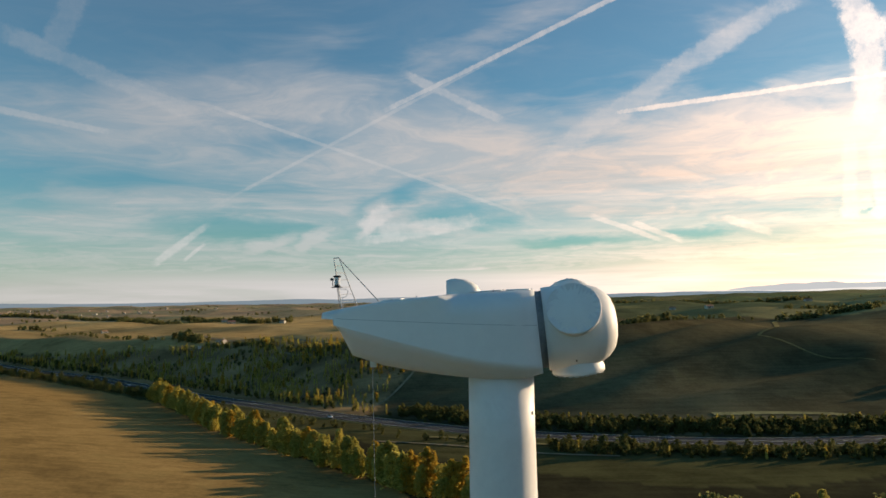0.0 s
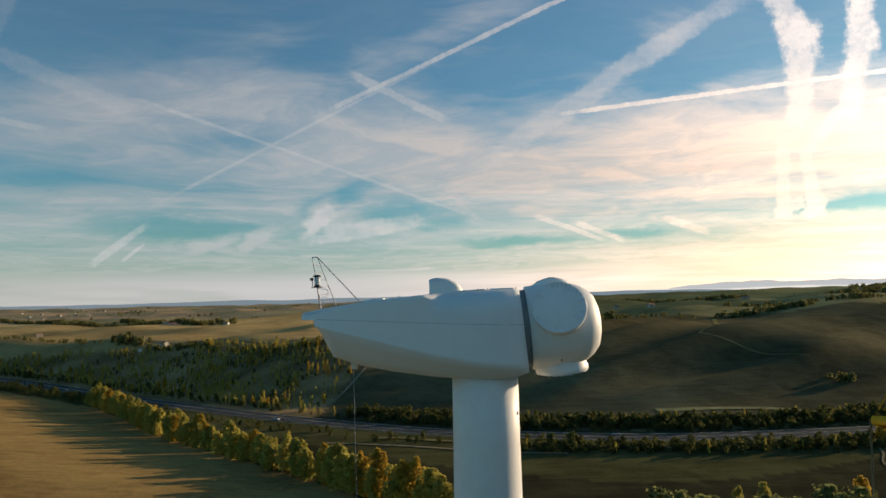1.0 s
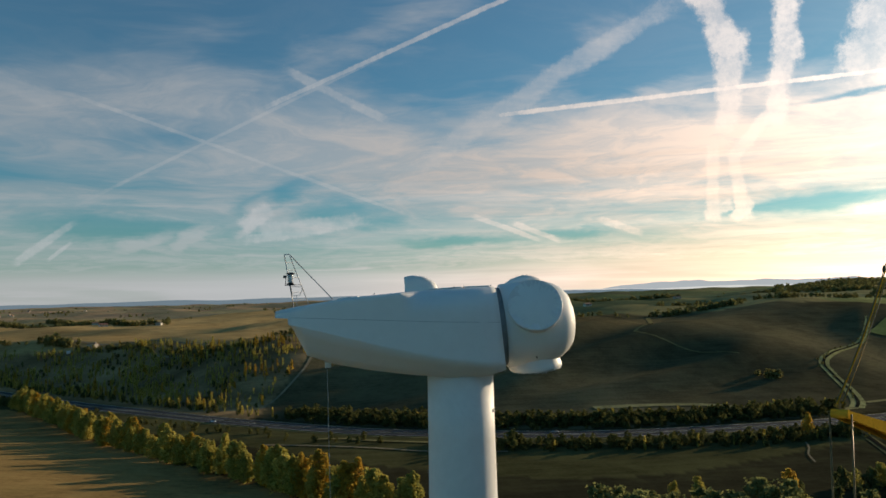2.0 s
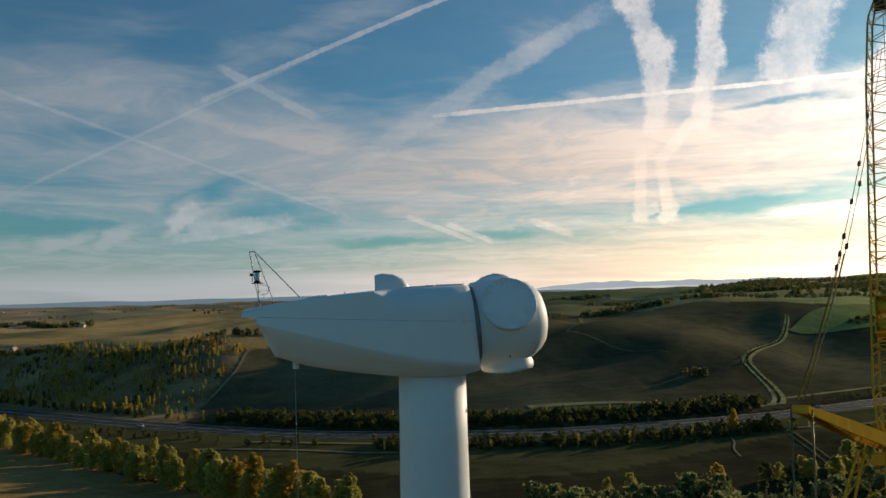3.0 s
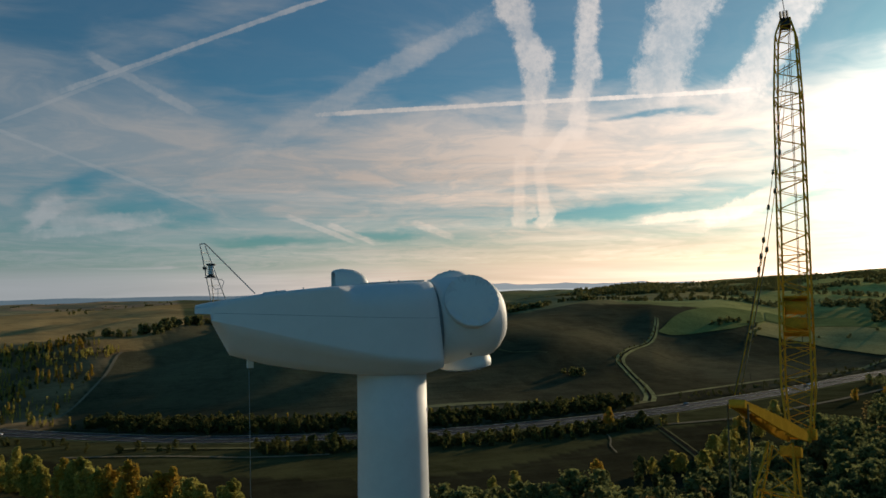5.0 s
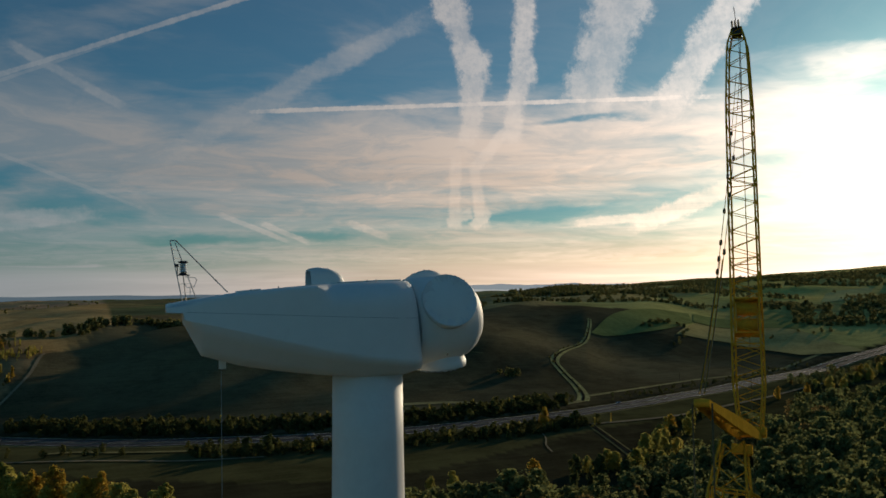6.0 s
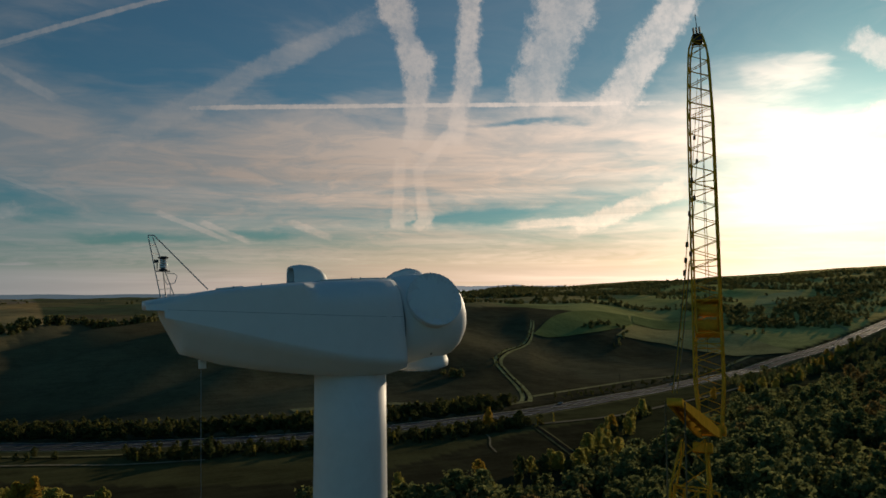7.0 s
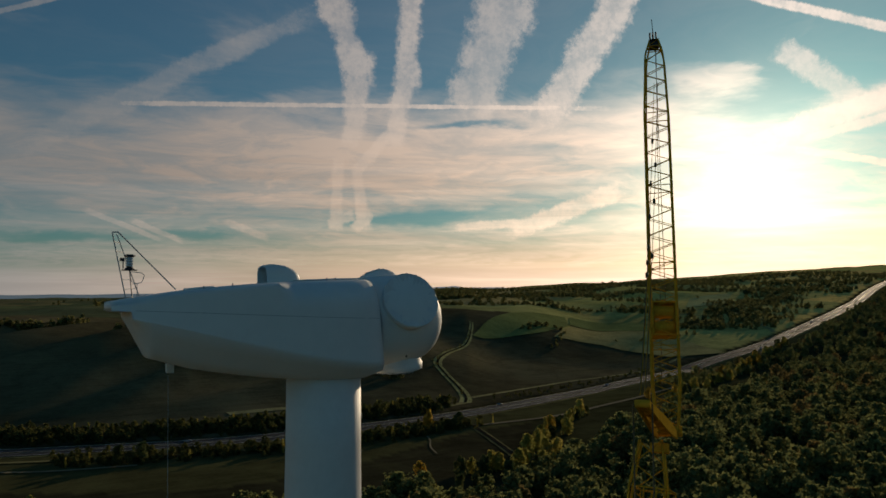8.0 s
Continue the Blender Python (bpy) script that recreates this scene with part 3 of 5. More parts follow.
def make_ground():
    az = np.radians(np.concatenate([np.arange(-180, -48, 6.0), np.arange(-48, 84, 0.28), np.arange(84, 180, 6.0)]))
    rad = np.concatenate([[0.0], np.geomspace(6, 4960, 430)])
    x = (rad[:, None] * np.sin(az)[None, :]).ravel()
    y = (rad[:, None] * np.cos(az)[None, :]).ravel() - 30
    d = road_side(x, y)
    z = height(x, y, d)
    n, m = len(az), len(rad)
    i, j = np.meshgrid(np.arange(m - 1), np.arange(n), indexing="ij")
    a, b = i * n + j, i * n + (j + 1) % n
    faces = np.stack([a, b, b + n, a + n], -1).reshape(-1, 4)
    me = bpy.data.meshes.new("ground")
    me.vertices.add(len(x))
    me.vertices.foreach_set("co", np.stack([x, y, z], -1).ravel())
    me.loops.add(faces.size)
    me.loops.foreach_set("vertex_index", faces.ravel()[:].reshape(-1, 4)[:, ::-1].ravel())
    me.polygons.add(len(faces))
    me.polygons.foreach_set("loop_start", np.arange(0, faces.size, 4))
    me.update(calc_edges=True)
    me.validate()
    me.polygons.foreach_set("use_smooth", np.ones(len(me.polygons), bool))
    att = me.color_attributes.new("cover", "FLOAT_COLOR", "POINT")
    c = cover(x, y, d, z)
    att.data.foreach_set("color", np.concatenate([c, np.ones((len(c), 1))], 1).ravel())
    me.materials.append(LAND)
    return tagged(new("ground", me), "rolling ploughed fields, scrub and meadows in a valley", "ground", kind="structure")


ground = make_ground()


def drape(name, line, width, mat, label, category, lift=0.25, shift=0.0, taper=None, kind="structure", step=8.0):
    """A strip of the land's surface along a line in plan, lifted a little."""
    pts = smooth_line(line, step)
    tang = np.gradient(pts, axis=0)
    tang /= np.linalg.norm(tang, axis=1, keepdims=True) + 1e-9
    nrm = np.stack([-tang[:, 1], tang[:, 0]], -1)
    cols = []
    for k in np.linspace(-0.5, 0.5, 4):
        w = width if taper is None else width * np.interp(np.linspace(0, 1, len(pts)), [0, 0.5, 1], taper)[:, None]
        q = pts + nrm * (k * w + shift)
        cols.append(np.c_[q, height(q[:, 0], q[:, 1]) + lift])
    bm = bmesh.new()
    add_loft(bm, [[Vector(c[i]) for c in cols] for i in range(len(pts))], closed=False, caps=False)
    bmesh.ops.recalc_face_normals(bm, faces=bm.faces)
    for fc in bm.faces:
        if fc.normal.z < 0:
            fc.normal_flip()
    return tagged(part(name, bm, mat), label, category, kind=kind)


def drape_between(name, line_a, line_b, mat, label, category, lift=0.9, step=6.0, rows=26):
    """A patch of land between two lines in plan, which follow the surface."""
    a, b = smooth_line(line_a, step), smooth_line(line_b, step)
    n = max(len(a), len(b))
    a = np.stack([np.interp(np.linspace(0, 1, n), np.linspace(0, 1, len(a)), a[:, k]) for k in (0, 1)], -1)
    b = np.stack([np.interp(np.linspace(0, 1, n), np.linspace(0, 1, len(b)), b[:, k]) for k in (0, 1)], -1)
    rings = []
    for k in np.linspace(0, 1, rows):
        q = a * (1 - k) + b * k
        z = height(q[:, 0], q[:, 1]) + lift
        rings.append([Vector((*p, h)) for p, h in zip(q, z)])
    bm = bmesh.new()
    add_loft(bm, rings, closed=False, caps=False)
    for fc in bm.faces:
        fc.normal_update()
        if fc.normal.z < 0:
            fc.normal_flip()
    return tagged(part(name, bm, mat), label, category, kind="structure")


LANES = [tuple(p) for p in ROAD]
drape("pavement", LANES, 25, VERGE, "dry grass verges along the highway", "verge", 0.15)
drape("road", LANES, 8.2, ASPHALT, "grey asphalt carriageway of a dual highway", "road", 0.45, 5.4)
drape("road", LANES, 8.2, ASPHALT, "grey asphalt carriageway of a dual highway", "road", 0.45, -5.4)
for off in (-9.2, -1.6, 1.6, 9.2):
    drape("trim", LANES, 0.35, PAINT, "white edge line painted on the highway", "road marking", 0.55, off)
BROOK = [(530, 690), (515, 670), (474, 624), (424, 585), (383, 545), (371, 517), (360, 484), (342, 449), (326, 428)]
drape("brook_bank", BROOK, 7.0, BROOKSIDE, "grassy banks of a brook between ploughed fields", "bank", 0.3, taper=(0.6, 1.0, 1.3))
drape("brook", BROOK, 2.2, DARKSOIL, "dark narrow brook bed", "brook", 0.5, taper=(0.3, 0.9, 1.0))
drape("track", [(344, 444), (404, 462), (471, 480), (530, 484), (600, 492), (700, 520)], 4.5, BANK, "grassy farm track above the highway", "track", 0.4)
drape("track", [(326, 428), (296, 420), (272, 428), (240, 446), (207, 452), (160, 450)], 6, BANK, "pale grass strip below the ploughed hill", "track", 0.4)
drape("ditch_bank", [(271, 347), (252, 304), (230, 256)], 5.0, VERGE, "grassy sides of a field ditch", "bank", 0.3)
drape("ditch", [(271, 347), (252, 304), (230, 256)], 2.6, DARKSOIL, "dark field ditch", "ditch", 0.5)
drape("track", [(262, 347), (300, 345), (345, 348), (422, 370), (575, 412), (684, 440), (860, 520)], 4, DIRT, "pale dirt track beside the highway", "track", 0.4)
drape("track", [(232, 344), (229, 333), (222, 319), (213, 306), (206, 290)], 0.9, DIRT, "short pale footpath", "track", 0.4)
drape("track", [(-40, 392), (-13, 383), (16, 370), (44, 354), (80, 345)], 2.6, DIRT, "pale dirt track in the valley meadow", "track", 0.4)
drape("track", [(-13, 402), (1, 400), (22, 388), (90, 362), (160, 345)], 4, VERGE, "dry grass strip in the valley", "track", 0.4)
drape("track", [(-14, 672), (-20, 640), (-30, 592), (-41, 558), (-54, 525)], 2.2, DIRT, "bare track at the edge of the ploughed hill", "track", 0.4)
drape("track", [(-166, 745), (-140, 722), (-122, 707), (-100, 702)], 3, DIRT, "dirt track on the scrub bank", "track", 0.4)
drape("track", [(-280, 880), (-256, 861), (-201, 821), (-144, 771), (-100, 745)], 4, DIRT, "farm lane along the top of the bank", "track", 0.4)
drape("track", [(350, 812), (306, 700), (264, 632), (256, 609), (272, 589), (290, 566), (312, 545)], 4.5, VERGE, "pale field path over the ploughed hill", "track", 0.4, taper=(1.2, 1.0, 0.3))
drape_between("field", [(500, 648), (585, 715), (690, 772), (770, 788)], [(512, 644), (560, 652), (625, 668), (714, 722)], GREEN, "young green crop on a hillside", "field")
drape_between("field", [(716, 720), (762, 668), (774, 613), (722, 492)], [(619, 649), (650, 638), (666, 595), (664, 522)], OLIVE, "olive-brown stubble field", "field")
drape_between("field", [(724, 731), (747, 696), (768, 664), (782, 622)], [(781, 791), (812, 752), (836, 704), (846, 656)], GREEN, "narrow bright green crop strip", "field")
drape_between("field", [(1058, 804), (1075, 792), (1090, 780), (1104, 767)], [(1211, 915), (1260, 922), (1315, 930), (1372, 936)], MEADOW, "pale green meadow on a far slope", "field")
drape("track", [(979, 775), (985, 750), (990, 720), (988, 684)], 6, BANK, "farm lane on the far slope", "track", 0.5)
drape("track", [(960, 600), (933, 585), (910, 560), (885, 539)], 5, BANK, "pale lane dropping to the highway", "track", 0.5)
drape("track", [(1020, 800), (1037, 790), (1042, 754), (1032, 690), (1000, 660)], 6, BANK, "farm lane on the far slope", "track", 0.5)

# ---- wind turbine ----
AXIS = -6.5                                     # the nacelle's heading in the plan
turbine = thing("wind_turbine", "white wind turbine without blades, sheeted blade openings", "wind turbine", at=pose(0, 0, 0))
NAC = pose(0, 0.22, 0, 0, 0, AXIS)

bm = bmesh.new()
add_lathe(bm, [(2.35, -2.0), (2.15, 20), (1.86, 48), (1.6, 68), (1.53, 73.5), (1.515, 76.6)], sides=72)
tower = part("tower", bm, TOWER, turbine, "tapered white painted steel tower", 40)
for zf in (24.0, 50.0):
    bm = bmesh.new()
    rr = float(np.interp(zf, [20, 48, 68], [2.15, 1.86, 1.6]))
    add_lathe(bm, [(rr - 0.02, zf - 0.12), (rr + 0.018, zf - 0.1), (rr + 0.018, zf + 0.1), (rr - 0.02, zf + 0.12)], sides=72)
    part("flange_ring", bm, TOWER, tower)
for k in range(3):
    bm = bmesh.new()
    a = radians(-28 + k * 2)
    add_box(bm, (0.05, 0.12, 0.16), pose(1.54 * math.cos(a), 1.54 * math.sin(a), 74.6 - 4.5 * k, 0, 0, math.degrees(a)), 0.01)
    part("bracket", bm, STEEL, tower)

STATIONS = [-8.25, -7.6, -6.9, -5.5, -4.0, -2.55, -2.0, -0.5, 1.0, 1.8]
ROOF = [79.36, 79.48, 79.59, 79.79, 79.94, 80.06, 80.10, 80.18, 80.22, 80.22]
WIDE = [1.30, 1.58, 1.86, 2.28, 2.56, 2.72, 2.76, 2.76, 2.46, 1.97]
SHOULDER = [1.23, 1.51, 1.79, 2.21, 2.49, 2.65, 2.69, 2.68, 2.36, 1.85]
SEAMZ = [79.08, 79.05, 79.02, 78.96, 78.89, 78.82, 78.79, 78.72, 78.66, 78.63]
CREASE = [78.9, 78.74, 78.58, 78.24, 77.84, 77.48, 77.34, 77.02, 76.80, 76.76]
FLOOR = [78.85, 78.6, 77.28, 76.86, 76.60, 76.42, 76.36, 76.24, 76.25, 76.48]
BASEW = [0.7, 0.8, 0.85, 1.1, 1.4, 1.62, 1.7, 1.85, 1.9, 1.8]


def at_station(s, values):
    return float(np.interp(s, STATIONS, values))


def lean_front(s, z):
    """The hull's front face leans back with the rotor's tilt."""
    return s - (z - 78.5) * 0.0875 * float(ss((s + 0.5) / 2.3))


def upper_ring(s):
    """The upper shell's section, from seam to seam over the roof: sharp-shouldered behind, rounded in front."""
    top, wide, seam, sh = at_station(s, ROOF), at_station(s, WIDE), at_station(s, SEAMZ), at_station(s, SHOULDER)
    reach = (0.62, 0.62, 0.62, 0.62, 0.62, 0.6, 0.48, 0.22, 0.06)      # how long each part of the step runs
    front = [min(1.0, max(0.0, (s + 2.6) / q)) for q in reach]
    rear = [(0, top), (sh * 0.5, top - 0.015), (sh - 0.2, top - 0.04), (sh - 0.07, top - 0.06), (sh - 0.02, top - 0.09), (sh, top - 0.15),
            (sh + (wide - sh) * 0.22, top - (top - seam) * 0.3), (sh + (wide - sh) * 0.55, top - (top - seam) * 0.62), (wide, seam)]
    drop = top - seam
    curved = [(0, top)] + [(wide * (0.38 + 0.61 * math.sin(a)), top - 0.02 - 0.74 * drop * (1 - math.cos(a))) for a in (0.05, 0.3, 0.55, 0.8, 1.05, 1.3, 1.55)] + [(wide, seam)]
    half = [(a[0] * (1 - q) + b[0] * q, a[1] * (1 - q) + b[1] * q) for a, b, q in zip(rear, curved, front)]
    pts = [(-w, z) for w, z in half[::-1]] + [(w, z) for w, z in half[1:]]
    return [Vector((lean_front(s, z), w, z)) for w, z in pts]


def lower_ring(s):
    wide, seam, crease, bottom, base = at_station(s, WIDE), at_station(s, SEAMZ), at_station(s, CREASE), at_station(s, FLOOR), at_station(s, BASEW)
    seam -= 0.012
    if s < -7.61:                                # the visor overhangs the tail
        crease, bottom, base = seam - 0.03, seam - 0.05, wide - 0.25
    half = [(wide, seam), (wide + 0.05, crease * 0.9 + seam * 0.1), (wide + 0.055, crease), (base * 0.35 + wide * 0.65, crease * 0.65 + bottom * 0.35), (base * 0.7 + wide * 0.3, crease * 0.3 + bottom * 0.7),
            (base, bottom + 0.03), (base - 0.12, bottom), (0, bottom - 0.03)]
    return [Vector((lean_front(s, z), -w, z)) for w, z in half] + [Vector((lean_front(s, z), w, z)) for w, z in half[-2::-1]]


def along(lo, hi, n):
    return [lo + (hi - lo) * i / (n - 1) for i in range(n)]


cuts = sorted(set(along(-8.25, 1.8, 40) + [-7.63, -7.60, -6.9, -2.61, -2.6, -2.54, -2.48, -2.3, -2.08, -1.98]))
bm = bmesh.new()
add_loft(bm, [[NAC @ p for p in upper_ring(s) + lower_ring(s)[::-1][1:-1]] for s in cuts], closed=True, caps=True)
nacelle = part("nacelle", bm, WHITE, turbine, "white glass-fibre nacelle hull", 20)
bm = bmesh.new()
for side in (-1, 1):
    rings = []
    for s in along(-7.5, 1.76, 30):
        w, z = at_station(s, WIDE), at_station(s, SEAMZ)
        x = lean_front(s, z)
        rings.append([NAC @ Vector((x, side * (w + a), z + b)) for a, b in ((-0.03, -0.012), (0.004, -0.011), (0.004, 0.001), (-0.03, 0.002))])
    add_loft(bm, rings)
part("seam", bm, SEAM, nacelle, "thin dark joint between the hull's shells")
bm = bmesh.new()
add_box(bm, (0.16, 0.06, 0.05), NAC @ pose(-1.0, -2.645, 78.05, 0, 35, 0), 0.01)
part("eyelet", bm, DARK, nacelle)

# roof furniture
for s0, s1, v, hgt in ((-5.5, -4.6, -0.2, 0.06), (-1.35, 0.15, -0.3, 0.05), (0.35, 1.45, 0.0, 0.06)):
    bm = bmesh.new()
    mid = (s0 + s1) / 2
    slope = math.degrees(math.atan2(at_station(s1, ROOF) - at_station(s0, ROOF), s1 - s0))
    add_box(bm, (s1 - s0, 1.3, hgt), NAC @ pose(mid, v, at_station(mid, ROOF) + hgt / 2 - 0.01, 0, -slope, 0), 0.02)
    part("hatch", bm, WHITE, nacelle)
for s0, v in ((-3.85, -0.6), (-5.0, -0.9), (0.25, -0.9), (-0.2, -1.1), (1.55, -0.2)):
    bm = bmesh.new()
    add_rod(bm, NAC @ Vector((s0, v, at_station(s0, ROOF) - 0.25)), NAC @ Vector((s0, v, at_station(s0, ROOF) + 0.05)), 0.02, sides=8)
    bmesh.ops.create_icosphere(bm, subdivisions=1, radius=0.03, matrix=Matrix.Translation(NAC @ Vector((s0, v, at_station(s0, ROOF) + 0.06))))
    part("anchor_eye", bm, STEEL, nacelle)

# cooler hood: a rounded scoop, open to the rear
bm = bmesh.new()
rings = []
HX = [-2.45, -2.35, -2.1, -1.65, -1.3, -1.08, -0.95]
HZ = [0.62, 0.66, 0.68, 0.61, 0.45, 0.26, 0.03]
for s, h in zip(HX, HZ):
    w, z0 = 0.66 if s < -1.5 else 0.66 * min(1.0, h / 0.6) ** 0.5, at_station(s, ROOF) - 0.06
    outer = []
    for k in range(17):
        a = math.pi * k / 16
        c, n = math.cos(a), math.sin(a)
        outer.append(NAC @ Vector((s, 0.3 - w * math.copysign(abs(c) ** 0.5, c), z0 + (h + 0.06) * abs(n) ** 0.5)))
    rings.append(outer)
add_loft(bm, rings, closed=False, caps=False)
hood = part("cooler_hood", bm, WHITE, nacelle, "white rounded cooler hood, open at its back", 50)
thick = hood.modifiers.new("thickness", "SOLIDIFY")
thick.thickness, thick.offset = 0.06, -1
bm = bmesh.new()
add_box(bm, (0.05, 1.16, 0.56), NAC @ pose(-2.05, 0.3, at_station(-2.2, ROOF) + 0.3))
for k in range(6):
    add_box(bm, (0.07, 1.16, 0.02), NAC @ pose(-2.09, 0.3, at_station(-2.2, ROOF) + 0.06 + 0.085 * k, 0, 25, 0))
part("cooler_grille", bm, DARK, hood, "dark slatted grille")

# tail mast: leaning ladder, stay, warning lamp on a bracket, guard loop
mast = part("mast", bmesh.new(), STEEL, nacelle, "galvanised ladder mast with guard loop")
top = Vector((-8.1, 0.5, 81.95))
FEET = (Vector((-7.62, 0.15, 79.45)), Vector((-7.02, 1.0, 79.5)))
bm = bmesh.new()
add_tube(bm, [NAC @ FEET[0], NAC @ (FEET[0].lerp(top, 0.97)), NAC @ top, NAC @ (top + Vector((0.22, 0.1, 0.02)))], 0.024)
bm.to_mesh(mast.data)
bm.free()
bm = bmesh.new()
add_tube(bm, [NAC @ FEET[1], NAC @ (top + Vector((0.2, 0.36, -0.04)))], 0.02)
part("stringer", bm, STEEL, mast)
for k in range(1, 7):
    bm = bmesh.new()
    add_rod(bm, NAC @ FEET[0].lerp(top, k / 7), NAC @ FEET[1].lerp(top + Vector((0.2, 0.36, -0.04)), k / 7), 0.014, sides=6)
    part("rung", bm, STEEL, mast)
bm = bmesh.new()
add_rod(bm, NAC @ (top + Vector((0.22, 0.1, 0.02))), NAC @ Vector((-5.82, 0.25, 79.8)), 0.024, sides=8)
part("stay", bm, STEEL, mast)
for v, shift in ((-0.75, 0.25),):
    bm = bmesh.new()
    loop = [(-8.0, 80.45), (-7.95, 80.15), (-7.8, 79.95), (-7.35, 80.0), (-7.2, 80.35), (-7.35, 80.45), (-7.95, 80.5)]
    add_tube(bm, [NAC @ Vector((-7.6 + (x + 7.6) * 0.62 + shift, v, 80.2 + (z - 80.2) * 0.8)) for x, z in loop], 0.014, 6)
    add_rod(bm, NAC @ Vector((-7.6 + shift, v, 79.4)), NAC @ Vector((-7.6 + shift, v, 79.99)), 0.012, sides=6)
    part("guard_loop", bm, STEEL, mast)
LAMP = Vector((-7.62, -0.75, 80.5))
bm = bmesh.new()
add_rod(bm, NAC @ Vector((-7.5, -0.75, 79.4)), NAC @ LAMP, 0.016, sides=6)
add_box(bm, (0.5, 0.24, 0.04), NAC @ Matrix.Translation(LAMP))
part("lamp_bracket", bm, DARK, mast)
bm = bmesh.new()
add_lathe(bm, [(0.13, 0), (0.16, 0.03), (0.16, 0.08), (0.09, 0.10), (0.09, 0.46), (0.16, 0.48), (0.20, 0.51), (0.20, 0.54), (0.1, 0.57)], NAC @ Matrix.Translation(LAMP), 20)
part("warning_lamp", bm, DARK, mast, "dark caged aviation warning lamp")
for k in range(4):
    bm = bmesh.new()
    add_lathe(bm, [(0.10, 0), (0.14, 0.025), (0.14, 0.055), (0.10, 0.08)], NAC @ Matrix.Translation(LAMP + Vector((0, 0, 0.115 + 0.088 * k))), 20)
    part("lens_ring", bm, GLASS, mast, "clear glass lens")
bm = bmesh.new()
add_rod(bm, NAC @ (LAMP + Vector((-0.22, 0, 0.05))), NAC @ (LAMP + Vector((-0.22, 0, 0.35))), 0.02, sides=6)
add_box(bm, (0.16, 0.02, 0.12), NAC @ Matrix.Translation(LAMP + Vector((-0.25, 0, 0.38))))
part("wind_vane", bm, DARK, mast)

# hook housing and hoist rope under the tail
bm = bmesh.new()
add_box(bm, (0.28, 0.28, 0.35), NAC @ pose(-6.05, -0.1, 76.84), 0.03)
part("hoist_outlet", bm, WHITE, nacelle)
bm = bmesh.new()
add_rod(bm, NAC @ Vector((-6.1, -0.1, 76.6)), NAC @ Vector((-5.4, -0.5, 1.5)), 0.010, sides=6)
part("hoist_rope", bm, STEEL, nacelle, "thin steel hoist rope hanging down")

# hub
HUB = NAC @ pose(3.47, 0.45, 78.48) @ pose(0, 0, 0, 0, 90 - 5, 0)          # z runs out along the rotor's axis
bm = bmesh.new()
add_lathe(bm, [(1.90, -1.36), (1.95, -1.34), (1.97, -1.1), (1.98, -0.3), (1.95, 0.4), (1.88, 0.8), (1.74, 1.2), (1.50, 1.55), (1.16, 1.82), (0.72, 1.96), (0.3, 2.01), (0.02, 2.02)], HUB, 72)
hub = part("hub", bm, WHITE, turbine, "round white hub fairing without blades", 40)
bm = bmesh.new()
add_lathe(bm, [(1.80, -1.9), (1.82, -1.3)], HUB, 64)
part("gap_ring", bm, GAP, hub, "dark gap between nacelle and hub")
for k in range(3):
    turn = HUB @ pose(0, 0, 0, 0, 0, 120 * k + 6) @ pose(0, 0, 0, 0, 90, 0)
    bm = bmesh.new()
    add_lathe(bm, [(1.12, 1.2), (1.16, 1.75), (1.2, 1.88), (1.235, 1.96), (1.24, 2.13), (1.19, 2.16)], turn, 64)
    collar = part("blade_collar", bm, WHITE, hub, "", 40)
    bm = bmesh.new()
    rnd = random.Random(5 + k)
    rings, sides = [], 72
    for q in range(25):
        rr = 1.215 * (1 - q / 24) + 0.004
        ring = []
        for a in range(sides):
            t = 2 * math.pi * a / sides
            wrinkle = 0.045 * (rr / 1.15) * noise.noise((3.2 * math.cos(t * 1.0) + k * 9, 3.2 * math.sin(t), rr * 1.1)) + 0.022 * (rr / 1.15) ** 2 * math.sin(31 * t + 2.5 * math.sin(3 * t))
            ring.append(turn @ Vector((rr * math.cos(t), rr * math.sin(t), 2.17 - 0.05 * (1 - (rr / 1.15) ** 2) + wrinkle - 0.12 * math.exp(-((rr * math.cos(t + 0.8) - 0.1) / 0.06) ** 2) * max(0.0, 1 - abs(rr * math.sin(t + 0.8)) / 0.55))))
        rings.append(ring)
    add_loft(bm, rings, caps=False)
    part("cover_sheet", bm, SHEET, collar, "wrinkled white sheet over the blade opening", 60)
for a, s in ((20, 0.9), (75, 0.95), (-40, 0.4)):
    bm = bmesh.new()
    m = HUB @ pose(0, 0, 0, 0, 0, a) @ pose(2.0, 0, s - 0.5)
    add_box(bm, (0.05, 0.1, 0.06), m, 0.01)
    part("eyelet", bm, DARK, hub)

# ---- crane ----
crane = thing("lattice_crane", "yellow lattice crawler crane with a steep luffing jib", "crane", at=pose(0, 0, 0))
J0, J1 = Vector((33.25, 9.55, 69.0)), Vector((39.55, 15.45, 101.6))
B0 = Vector((11.0, -0.5, 3.0))
STRUT = Vector((18.35, -0.95, 73.7))
side_dir = (J1 - J0).cross(STRUT - J0).normalized()


